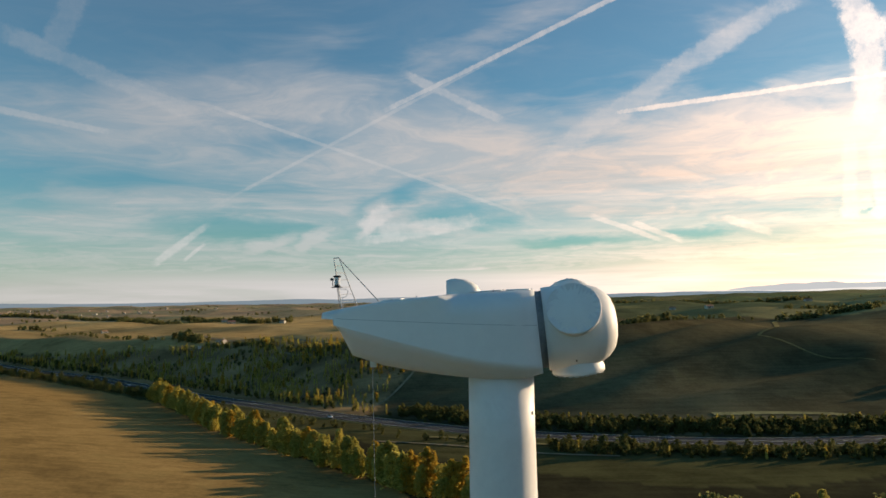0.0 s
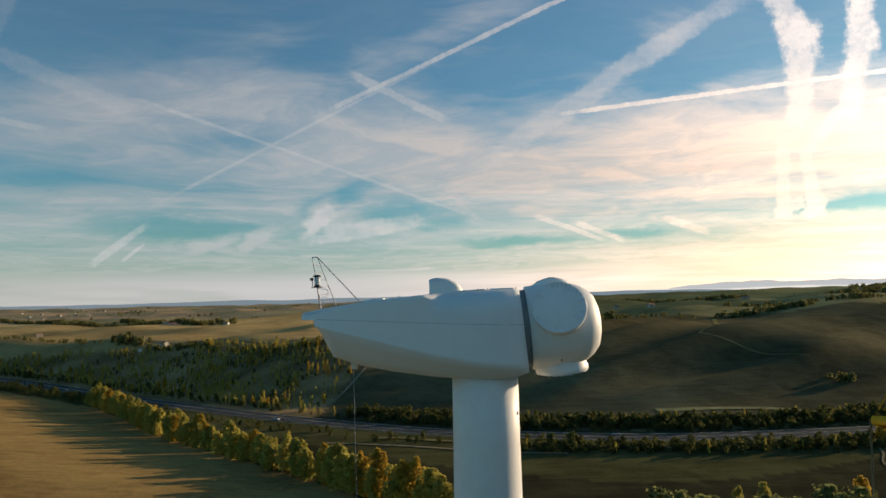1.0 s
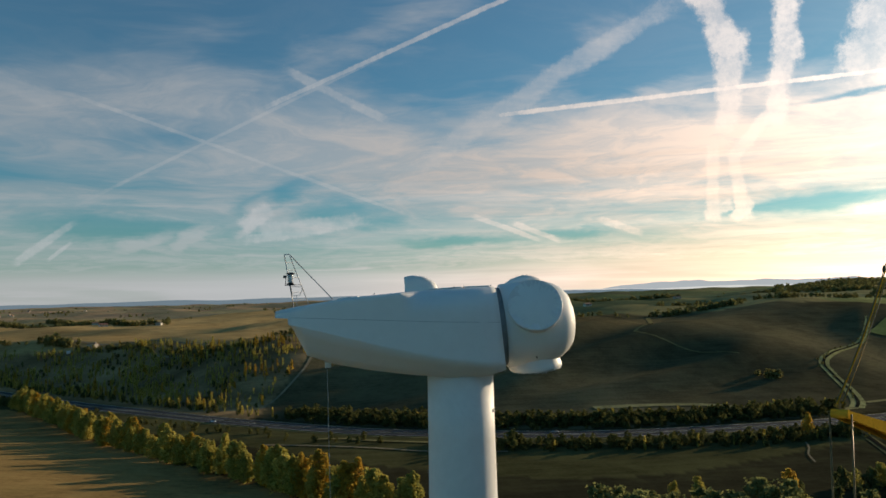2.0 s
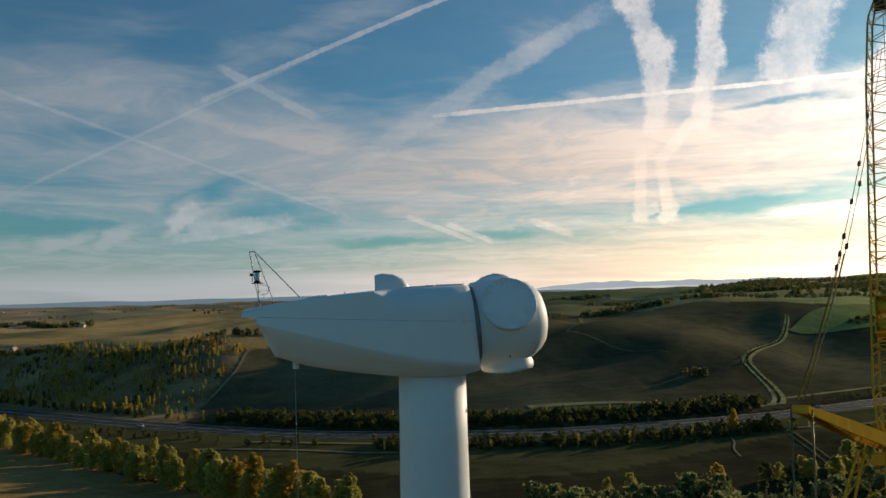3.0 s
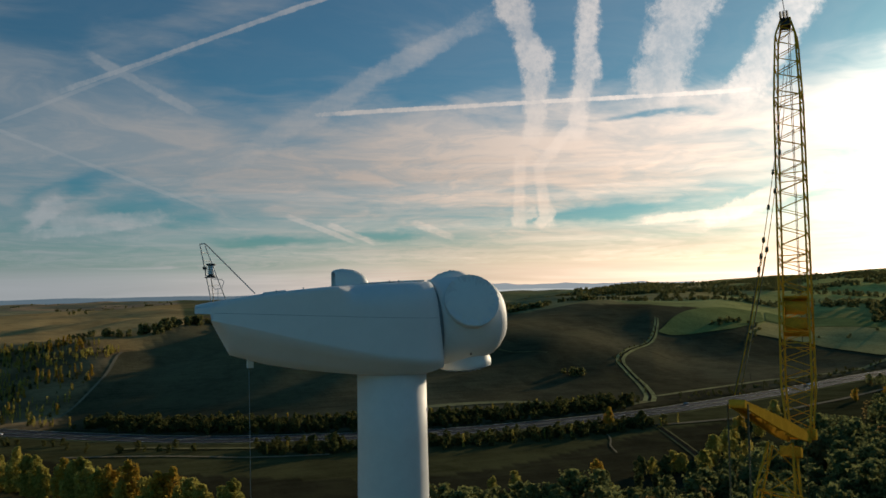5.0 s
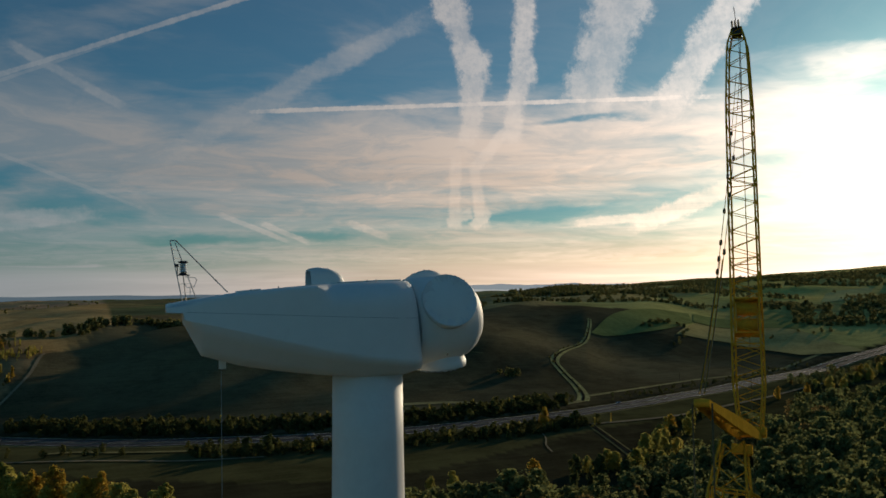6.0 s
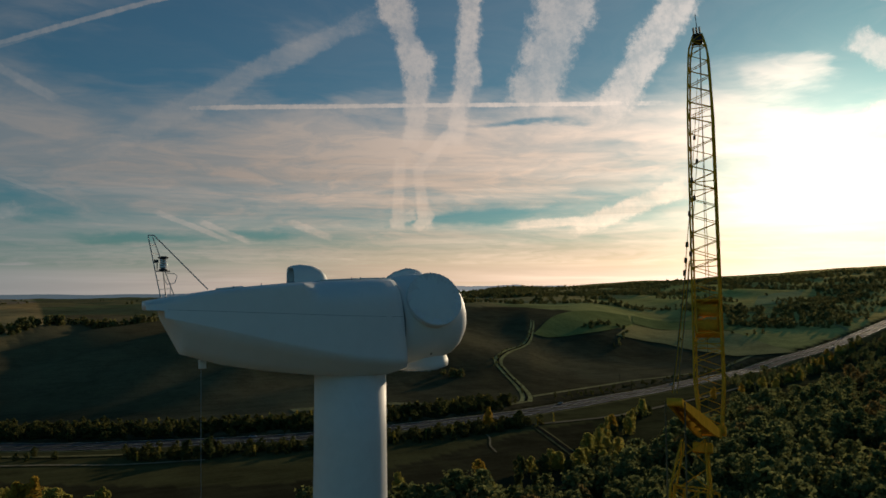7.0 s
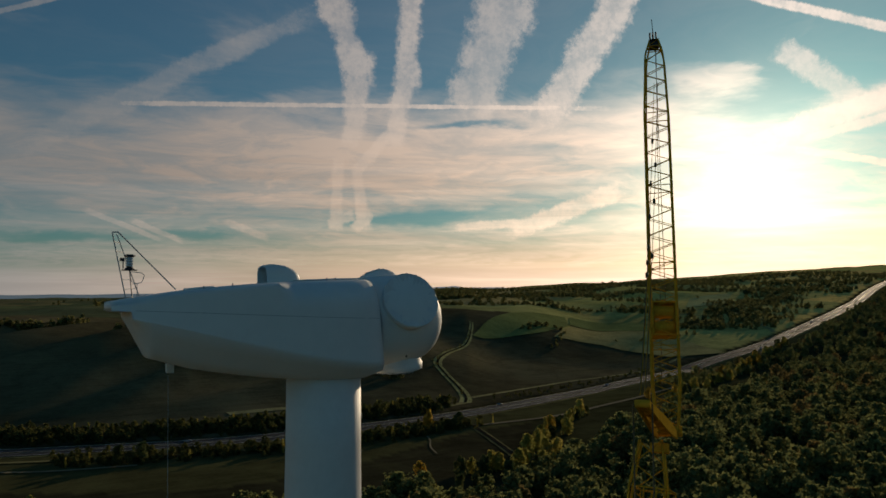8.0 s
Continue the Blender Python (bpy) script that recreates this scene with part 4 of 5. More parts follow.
def lattice(parent, name, a, b, wide, bays, taper0=0.25, taper1=0.25, chord=0.085, lace=0.045, ends=2, narrow=None):
    """A four-chord lattice boom from a to b: chords, battens and diagonals."""
    axis = (b - a).normalized()
    u = side_dir
    v = axis.cross(u).normalized()
    n = bays
    rings = []
    for i in range(n + 1):
        k = 1.0
        if i < ends:
            k = taper0 + (1 - taper0) * i / ends
        if i > n - ends:
            k = taper1 + (1 - taper1) * (n - i) / ends
        if narrow:                                # how the boom narrows to its head, by the share of its length below it
            k *= float(np.interp(1 - i / n, (0.0, 0.05, 0.22, 1.0), narrow))
        c = a.lerp(b, i / n)
        rings.append([c + (u * su * wide + v * sv * wide * 0.9) * 0.5 * k for su, sv in ((-1, -1), (1, -1), (1, 1), (-1, 1))])
    boom = None
    for q in range(4):
        bm = bmesh.new()
        add_tube(bm, [ring[q] for ring in rings], chord)
        ob = part("chord", bm, YELLOW, boom or parent)
        if boom is None:
            ob.name = name
            boom = ob
    for i in range(n):
        r0, r1 = rings[i], rings[i + 1]
        for q in range(4):
            p = (q + 1) % 4
            bm = bmesh.new()
            if i % 2:
                add_rod(bm, r0[q], r1[p], lace, sides=5)
            else:
                add_rod(bm, r0[p], r1[q], lace, sides=5)
            part("lacing", bm, YELLOW, boom)
        if i % 9 == 0:
            for q in range(4):
                bm = bmesh.new()
                add_rod(bm, r0[q], r0[(q + 1) % 4], lace * 1.3, sides=5)
                part("batten", bm, YELLOW, boom)
    return boom, rings


jib, jrings = lattice(crane, "jib", J0, J1, 2.05, 46, 0.7, 1.0, 0.075, 0.032, ends=5, narrow=(0.34, 0.74, 0.93, 1.0))
mboom, mrings = lattice(crane, "main_boom", B0, J0 + Vector((-0.9, 0.8, -0.5)), 2.6, 40, 0.5, 0.62, ends=2)


def ribbed_beam(parent, name, a, b, w0, w1, w2, d=0.9):
    """A box beam that is deepest in its middle."""
    axis = (b - a).normalized()
    u, v = side_dir, axis.cross(side_dir).normalized()
    bm = bmesh.new()
    rings = []
    for t, w in ((0, w0), (0.25, w1), (0.6, w1 * 0.9), (1, w2)):
        c = a.lerp(b, t)
        rings.append([c + u * d * 0.5 * su + v * w * 0.5 * sv for su, sv in ((-1, -1), (1, -1), (1, 1), (-1, 1))])
    add_loft(bm, rings)
    return part(name, bm, YELLOW, parent, smooth=0)


strut = ribbed_beam(crane, "jib_strut", J0 + side_dir * 0.7 + Vector((-0.2, -0.1, 0.0)), STRUT + side_dir * 0.3, 0.5, 0.8, 0.36, 0.14)
ribbed_beam(strut, "girder", J0 - side_dir * 0.7 + Vector((-0.2, -0.1, 0.0)), STRUT - side_dir * 0.3, 0.5, 0.8, 0.36, 0.14)
ribbed_beam(strut, "web_plate", J0 + Vector((-0.2, -0.1, 0.12)), STRUT + Vector((0, 0, 0.08)), 0.06, 0.08, 0.06, 0.62)
for t in (0.12, 0.3, 0.5, 0.7, 0.86):
    bm = bmesh.new()
    w = 0.7 * (1 - t) + 0.3 * t
    c = J0.lerp(STRUT, t)
    add_rod(bm, c - side_dir * w, c + side_dir * w, 0.07, sides=8)
    part("cross_tube", bm, YELLOW, strut)
bm = bmesh.new()
bmesh.ops.create_cone(bm, cap_ends=True, segments=20, radius1=0.22, radius2=0.22, depth=0.8, matrix=Matrix.Translation(STRUT) @ side_dir.to_track_quat("Z", "Y").to_matrix().to_4x4())
part("sheave_block", bm, YELLOW, strut)
bm = bmesh.new()
add_box(bm, (1.4, 1.3, 0.7), aim(J0 + Vector((-0.5, 0.4, -1.0)), J1), 0.08)
bmesh.ops.create_cone(bm, cap_ends=True, segments=20, radius1=0.4, radius2=0.4, depth=2.0, matrix=Matrix.Translation(J0 + Vector((0.4, 0.3, 0.2))) @ side_dir.to_track_quat("Z", "Y").to_matrix().to_4x4())
part("boom_head", bm, YELLOW, crane, "yellow boom head with sheaves")
# machinery inside the jib: two winch drums on a frame
c = J0.lerp(J1, 0.26)
seat = aim(c, J1)
bm = bmesh.new()
for k in (-1.3, 1.3):
    add_box(bm, (1.8, 1.6, 0.12), seat @ Matrix.Translation((0, 0, k)), 0.02)
for sx in (-1, 1):
    add_box(bm, (0.1, 1.5, 2.6), seat @ Matrix.Translation((sx * 0.85, 0, 0)), 0.02)
winch = part("winch_frame", bm, YELLOW, jib)
for k in (-0.6, 0.65):
    bm = bmesh.new()
    bmesh.ops.create_cone(bm, cap_ends=True, segments=24, radius1=0.5, radius2=0.5, depth=1.5, matrix=seat @ pose(0, 0, k, 0, 90, 0))
    for e in (-0.7, 0.7):
        bmesh.ops.create_cone(bm, cap_ends=True, segments=24, radius1=0.62, radius2=0.62, depth=0.08, matrix=seat @ pose(e, 0, k, 0, 90, 0))
    part("winch_drum", bm, YELLOW, winch, "rope drum wound with wire")
bm = bmesh.new()
add_box(bm, (0.8, 0.8, 0.8), aim(J1 + Vector((0, 0, -0.3)), J1 + (J1 - J0)), 0.15)
head_box = part("jib_head", bm, DARK, jib, "dark jib head with sheaves")
for du in (-0.25, 0.0, 0.25):
    bm = bmesh.new()
    bmesh.ops.create_cone(bm, cap_ends=True, segments=18, radius1=0.32, radius2=0.32, depth=0.12,
                          matrix=Matrix.Translation(J1 + side_dir * du + Vector((-0.5, -0.3, 0.3))) @ side_dir.to_track_quat("Z", "Y").to_matrix().to_4x4())
    part("sheave", bm, DARK, head_box)
bm = bmesh.new()
add_rod(bm, J1, J1 + Vector((-0.3, 0.0, 1.9)), 0.03, sides=6)
part("mast_light", bm, DARK, head_box)


def cable(parent, name, a, b, r, sag=0.0, knots=()):
    bm = bmesh.new()
    pts = [a.lerp(b, i / 12) - Vector((0, 0, sag * 4 * (i / 12) * (1 - i / 12))) for i in range(13)]
    add_tube(bm, pts, r, 6)
    ob = part(name, bm, ROPE, parent)
    for t in knots:
        p = a.lerp(b, t) - Vector((0, 0, sag * 4 * t * (1 - t)))
        bm = bmesh.new()
        add_box(bm, (0.2, 0.14, 0.4), aim(p, b), 0.03)
        part("link_plate", bm, ROPE, ob)
    return ob


for off in (-0.14, 0.14):
    cable(crane, "pendant", STRUT + side_dir * off + Vector((0, 0, 0.6)), J0.lerp(J1, 0.87) + side_dir * off + Vector((-0.7, -0.6, 0)), 0.026, 2.0, (0.36, 0.40, 0.45, 0.55, 0.66, 0.8) if off < 0 else (0.42, 0.6, 0.72))
for off in (-0.12, 0.12):
    a, b = STRUT + side_dir * off + Vector((0, 0, 0.5)), J0.lerp(J1, 0.87) + Vector((-0.7, -0.6, 0))
    bm = bmesh.new()
    add_tube(bm, [a.lerp(b, k) - Vector((0, 0, 8.0 * k * (1 - k))) for k in (0.0, 0.08, 0.16, 0.24, 0.32, 0.40)], 0.034, 6)
    part("pendant_bar", bm, YELLOW, crane, "yellow link bars of the jib pendant")
# a work platform below the boom's head
down = aim(J0 + Vector((-0.6, 0.5, -0.4)), B0)
bm = bmesh.new()
for z in (3.6, 4.9):
    corners = [down @ Vector((ax, ay, z)) for ax, ay in ((-1.3, -1.2), (1.3, -1.2), (1.3, 1.2), (-1.3, 1.2))]
    for p, q in zip(corners, corners[1:] + corners[:1]):
        add_rod(bm, p, q, 0.07)
for ax in (-1.3, -0.45, 0.45, 1.3):
    for ay in (-1.2, 1.2):
        add_rod(bm, down @ Vector((ax, ay, 3.6)), down @ Vector((ax, ay, 4.9)), 0.06)
part("work_platform", bm, YELLOW, mboom, "yellow service platform round the boom")
for off in (-0.5, 0.5):
    cable(crane, "luffing_rope", STRUT + side_dir * off, STRUT + Vector((-3.0 + off, -3.0, -70)), 0.05)
cable(crane, "hoist_rope", J1 + Vector((0.5, 0.3, -0.4)), J0.lerp(J1, 0.26) + Vector((1.0, 0.6, 0)), 0.03)
cable(crane, "hoist_rope", J1 + Vector((1.2, 0.8, -0.2)), J1 + Vector((1.2, 0.8, -60)), 0.03)
# crawler base, far below
bm = bmesh.new()
add_box(bm, (9, 4, 3), pose(9, -3, 3.2, 0, 0, 35), 0.2)
part("upper_carriage", bm, YELLOW, crane)
for sgn in (-1, 1):
    bm = bmesh.new()
    add_box(bm, (10, 1.3, 1.7), pose(9, -3, 0.95, 0, 0, 35) @ pose(0, 3.4 * sgn, 0), 0.5)
    part("crawler_track", bm, DARK, crane)


# ---- trees ----
def crown_bmesh(rnd, tall, wide, lobes, clumps, size, low=0.18, columnar=False):
    """Leaf clumps gathered round lobes: uneven, with gaps."""
    bm = bmesh.new()
    centres = []
    for i in range(lobes):
        t = (i + rnd.random()) / lobes
        z = tall * (low + (0.97 - low) * t)
        reach = wide * (min(1.0, 0.55 + 2.2 * t) * (1 - 0.8 * t ** 3.5) if not columnar else (1 - t * 0.75) * min(1, 0.45 + 3 * t))
        a = rnd.uniform(0, 6.283)
        off = reach * (0.72 if not columnar else 0.35) * rnd.random() ** 0.5
        centres.append((Vector((off * math.cos(a), off * math.sin(a), z)), max(0.5, reach * (rnd.uniform(0.26, 0.56) if not columnar else rnd.uniform(0.40, 0.66)))))
    for i in range(clumps):
        c, r = centres[rnd.randrange(lobes)]
        d = Vector((rnd.gauss(0, 1), rnd.gauss(0, 1), rnd.gauss(0, 1))).normalized()
        p = c + Vector((d.x * r, d.y * r, d.z * r * (1.35 if not columnar else 1.7))) * rnd.uniform(0.72, 1.08)
        if p.z > tall or p.z < tall * low * 0.6:
            continue
        s = size * rnd.uniform(0.6, 1.35)
        n = (d + Vector((rnd.gauss(0, 0.5), rnd.gauss(0, 0.5), rnd.gauss(0, 0.5)))).normalized()
        q = n.to_track_quat("Z", "Y").to_matrix()
        tw = rnd.uniform(0, 6.283)
        ring = []
        for k in range(4):
            a = tw + k * 1.5708
            ring.append(bm.verts.new(p + q @ Vector((s * math.cos(a), s * 0.8 * math.sin(a), 0.35 * s * (1 if k % 2 else -1)))))
        bm.faces.new(ring)
    return bm


def trunk_bmesh(rnd, tall, wide, r=0.22):
    bm = bmesh.new()
    p, q = Vector((0, 0, -0.6)), Vector((rnd.uniform(-0.3, 0.3), rnd.uniform(-0.3, 0.3), tall * 0.45))
    add_rod(bm, p, q, r, r * 0.6, 7)
    add_rod(bm, q, Vector((q.x * 1.5, q.y * 1.5, tall * 0.9)), r * 0.6, 0.03, 6)
    for i in range(6):
        z = tall * rnd.uniform(0.22, 0.7)
        a = rnd.uniform(0, 6.283)
        reach = wide * rnd.uniform(0.4, 0.75)
        c = Vector((q.x * z / (tall * 0.45), q.y * z / (tall * 0.45), z))
        add_rod(bm, c, c + Vector((reach * math.cos(a), reach * math.sin(a), reach * 0.9)), r * 0.35, 0.03, 5)
    return bm


def make_tree(name, seed, tall, wide, lobes, clumps, size, leaf, label, group, columnar=False, low=0.18):
    rnd = random.Random(seed)
    tree = thing(name, label, "tree", group)
    part("trunk", trunk_bmesh(rnd, tall, wide, 0.012 * tall), BARK, tree)
    part("crown", crown_bmesh(rnd, tall, wide, lobes, clumps, size, low, columnar), leaf, tree, smooth=0)
    return tree


def place_tree(ob, x, y, s, spin):
    ob.matrix_world = pose(x, y, height_at(x, y), 0, 0, spin) @ Matrix.Scale(s, 4)


rnd = random.Random(11)
POPLAR = [make_tree("poplar_tree", 20 + i, 17.5, 5.2, 30, 1800, 0.58, LEAF_POPLAR, "poplar with yellowing autumn leaves in a field-edge row", "poplar row", low=0.04) for i in range(4)]
ROUND = [make_tree("round_poplar_tree", 30 + i, 13.5, 5.8, 26, 1500, 0.56, LEAF_POPLAR, "broad bushy poplar in a field-edge row", "poplar row", low=0.02) for i in range(3)]
GOLD = [make_tree("golden_poplar_tree", 40 + i, 16.5, 5.0, 28, 1600, 0.58, LEAF_GOLD, "poplar in golden autumn leaf", "golden poplars", low=0.04) for i in range(2)]
SLIM = [make_tree("young_poplar_tree", 60 + i, 8, 1.6, 9, 260, 0.42, LEAF_YOUNG, "slim young poplar, yellow-green, on the scrub bank", "young poplars on the bank", True, 0.05) for i in range(4)]
OAK = [make_tree("broadleaf_tree", 80 + i, 11, 4.6, 14, 700, 0.62, LEAF_HEDGE, "dark green broadleaf tree beside the highway", "trees along the highway", low=0.08) for i in range(4)]
YOUNG = [make_tree("young_golden_tree", 70 + i, 8, 2.0, 9, 300, 0.44, LEAF_GOLD, "slim young tree in golden leaf on the scrub bank", "golden trees on the bank", True, 0.04) for i in range(3)]
used_kind = set()


def put(kinds, x, y, s):
    """Plants one tree: the first of each pattern stands for itself."""
    k = kinds[rnd.randrange(len(kinds))]
    if k.name not in used_kind:
        used_kind.add(k.name)
        place_tree(k, x, y, s, rnd.uniform(0, 360))
        return k
    m = pose(x, y, height_at(x, y), 0, 0, rnd.uniform(0, 360))
    c = copy_thing(k, m)
    c.scale = (s * rnd.uniform(0.9, 1.12), s * rnd.uniform(0.9, 1.12), s)
    return c


# the poplar row from the valley up to the highway
row = smooth_line([(22, 240), (-4, 268), (-24, 292), (-51, 326), (-86, 370), (-128, 422), (-160, 474), (-190, 522), (-231, 585)], 3.3)
for i in range(0, len(row)):
    x, y = row[i]
    k = rnd.random()
    put(POPLAR if k < 0.5 else ROUND if k < 0.8 else GOLD, x + rnd.uniform(-3.2, 3.2), y + rnd.uniform(-3.2, 3.2), rnd.uniform(0.6, 1.0) * (1.15 if i < 26 else 1.0))
# lower hedge trees that carry the row on along the highway
for p in smooth_line([(-236, 592), (-282, 634), (-369, 714), (-459, 781), (-620, 925)], 6.0):
    put(OAK, p[0] + rnd.uniform(-3, 3), p[1] + rnd.uniform(-3, 3), rnd.uniform(0.4, 0.75))


def beside_road(i0, i1, side, step):
    pts = ROAD_LINE[(ROAD_LINE[:, 0] > i0) & (ROAD_LINE[:, 0] < i1)]
    pts = smooth_line(pts, step)
    t = np.gradient(pts, axis=0)
    t /= np.linalg.norm(t, axis=1, keepdims=True)
    return pts + np.stack([-t[:, 1], t[:, 0]], -1) * side


def joined_trees(name, places, kinds, mat, label, category="trees", lift=0.0):
    """Many small trees as one object of stuff."""
    patterns = []
    for tall, wide, lobes, clumps, size, col, low in kinds:
        for s in range(3):
            b = crown_bmesh(random.Random(len(patterns) + 7), tall, wide, lobes, clumps, size, low, col)
            b.verts.ensure_lookup_table()
            b.verts.index_update()
            patterns.append((np.array([v.co[:] for v in b.verts]), np.array([[v.index for v in fc.verts] for fc in b.faces])))
            b.free()
    vs, fs, n = [], [], 0
    zs = height(np.array([p[0] for p in places]), np.array([p[1] for p in places]))
    for (x, y, s), z in zip(places, zs):
        v, fc = patterns[rnd.randrange(len(patterns))]
        a = rnd.uniform(0, 6.283)
        c, sn = math.cos(a), math.sin(a)
        w = v @ np.array([[c, sn, 0], [-sn, c, 0], [0, 0, 1]]) * (s * rnd.uniform(0.85, 1.15), s * rnd.uniform(0.85, 1.15), s) + (x, y, z + lift)
        vs.append(w), fs.append(fc + n)
        n += len(v)
    me = bpy.data.meshes.new(name)
    vs, fs = np.concatenate(vs), np.concatenate(fs)
    me.vertices.add(len(vs)), me.vertices.foreach_set("co", vs.ravel())
    me.loops.add(fs.size), me.loops.foreach_set("vertex_index", fs.ravel())
    me.polygons.add(len(fs)), me.polygons.foreach_set("loop_start", np.arange(0, fs.size, 4))
    me.update(calc_edges=True)
    me.validate()
    me.materials.append(mat)
    return tagged(new(name, me), label, category, kind="stuff")


BUSH = [(7, 3.4, 9, 190, 0.62, False, 0.02), (5, 2.8, 7, 130, 0.6, False, 0.02)]
COPSE = [(10.5, 5.6, 20, 430, 0.66, False, 0.1), (9, 4.8, 17, 360, 0.62, False, 0.1)]
# thickets on both sides of the highway
spots = []
# the low row at 26 is added: dark shrubs for a shaded grass bank
for side, lo, hi, dens, sz in ((34, -60, 330, 0.9, 0.95), (24, -60, 300, 1.1, 0.75), (43, -60, 320, 1.0, 0.85), (-28, 40, 285, 1.0, 0.7), (-38, 60, 285, 1.2, 0.75), (26, 345, 640, 2.5, 0.42), (-30, -200, 60, 5.0, 0.6), (28, -700, -60, 4.0, 0.75), (-24, -700, -200, 3.0, 0.9)):
    for p in beside_road(lo, hi, side, dens):
        if rnd.random() < 0.85:
            spots.append((p[0] + rnd.gauss(0, 4), p[1] + rnd.gauss(0, 4), sz * rnd.uniform(0.5, 1.25)))
joined_trees("hedge", spots, BUSH, LEAF_SCRUB, "thick hedges and bushes along the highway", "hedge")
for side, lo, hi, step in ((42, -40, 330, 9), (-40, 60, 300, 18), (30, -600, -40, 20)):
    for p in beside_road(lo, hi, side, step):
        if rnd.random() < 0.75:
            put(SLIM if rnd.random() < 0.85 else OAK, p[0] + rnd.gauss(0, 3), p[1] + rnd.gauss(0, 3), rnd.uniform(0.55, 0.95))

# scrub bank with young poplars
scrub_spots = []
cand = np.random.RandomState(3).uniform((-560, 440), (0, 1150), (22000, 2))
cd = road_side(cand[:, 0], cand[:, 1])
cb = np.degrees(np.arctan2(cand[:, 0], cand[:, 1] + 30))
cand = cand[(cd > 24) & (cd < bank_top(cb)) & (cb < edge_bearing(cd) - 0.2)]
count = 0
for x, y in cand:
    clump = noise.noise((x / 45, y / 45, 1.0))
    if clump > rnd.uniform(-0.25, 0.42):
        if rnd.random() < 0.3 and count < 330:
            put(SLIM if rnd.random() < 0.55 else YOUNG, x, y, rnd.uniform(0.5, 1.05) * (1 if rnd.random() < 0.9 else 1.35))
            count += 1
        else:
            if rnd.random() < 0.6:
                scrub_spots.append((x, y, rnd.uniform(0.2, 0.6)))
slim_spots = []
for x, y in np.random.RandomState(14).permutation(cand)[:3200]:
    if noise.noise((x / 38, y / 38, 4.0)) > rnd.uniform(-0.3, 0.3):
        slim_spots.append((x, y, rnd.uniform(0.45, 1.0)))
joined_trees("sapling", slim_spots, [(7.5, 1.7, 8, 90, 0.46, True, 0.04), (6, 1.5, 7, 70, 0.44, True, 0.04)], LEAF_YOUNG, "young yellow-green trees scattered over the scrub bank", "saplings")
joined_trees("shrub", scrub_spots, BUSH, LEAF_SCRUB, "low shrubs scattered over the scrub bank", "shrubs")

# near trees below the turbine, round tree, forest on the right-hand slope
for x, y, s in ((100, 185, 1.0), (112, 196, 1.1), (124, 190, 0.9), (121, 248, 0.8), (150, 215, 0.9), (158, 232, 1.0), (170, 222, 1.0), (187, 245, 1.0), (196, 240, 1.05), (205, 246, 1.1), (214, 239, 1.1), (222, 232, 1.0),
                (228, 250, 0.9), (240, 262, 1.0), (252, 268, 0.9), (262, 280, 1.0), (275, 292, 0.9), (290, 300, 1.0), (300, 315, 0.9), (318, 322, 1.0), (335, 330, 0.9), (350, 338, 1.0)):
    put(ROUND if rnd.random() < 0.5 else OAK if rnd.random() < 0.7 else GOLD, x, y, s * rnd.uniform(0.5, 0.8))
    put(OAK if rnd.random() < 0.5 else ROUND, x + rnd.uniform(3, 9), y + rnd.uniform(-8, 2), s * rnd.uniform(0.5, 0.75))
for x, y in smooth_line([(455, 364), (491, 366), (545, 383), (630, 416), (709, 440), (808, 472)], 11.0):
    put(ROUND if rnd.random() < 0.5 else (GOLD if rnd.random() < 0.2 else OAK), x + rnd.gauss(0, 4), y + rnd.gauss(0, 4), rnd.uniform(0.5, 0.85))
put(GOLD, 243, 352, 0.7)
rs = np.random.RandomState(9)
cb, cr = rs.uniform(15, 80, 16000), 120 + 1500 * rs.uniform(0, 1, 16000) ** 1.6
cx, cy = cr * np.sin(np.radians(cb)), cr * np.cos(np.radians(cb)) - 30
cd = road_side(cx, cy)
lim = np.interp(cb, [15, 20, 26, 30, 34, 38, 41, 44, 46.5, 50.5, 54.5, 58, 61, 64, 80], [255, 264, 272, 278, 287, 302, 335, 385, 428, 505, 600, 765, 925, 1270, 1600])
ok = (cd < -26) & (cr < lim) & (cy > 40 - 0.1 * cx)
wood = [(x + rs.normal(0, 5), y + rs.normal(0, 5), rs.uniform(0.4, 0.85)) for off, step in ((-34, 6.0), (-46, 7.0), (-60, 8.0)) for x, y in beside_road(500, 1750, off, step)]
wood += [(x + rs.normal(0, 3), y + rs.normal(0, 3), rs.uniform(0.4, 0.75)) for x, y in beside_road(930, 1900, -21, 9.0)]
wood += [(x, y, s) for x, y, s in zip(cx[ok], cy[ok], rs.uniform(0.75, 1.4, ok.sum()))][:2500]
joined_trees("forest", wood[::8], COPSE, LEAF_RUST, "scattered rust-coloured trees in the forest", "forest")
wood = [w for k, w in enumerate(wood) if k % 8]
joined_trees("forest", wood, COPSE + [(11.5, 6.0, 22, 480, 0.66, False, 0.1)], LEAF_OAK, "dense broadleaf forest on a slope in early autumn", "forest")

# far woods and hedgerows
far_spots = []


def wood_line(pts, wide, step, s0, s1):
    for p in smooth_line(pts, step):
        for _ in range(max(1, int(wide / 5))):
            far_spots.append((p[0] + rnd.gauss(0, wide * 0.35), p[1] + rnd.gauss(0, wide * 0.35), rnd.uniform(s0, s1)))


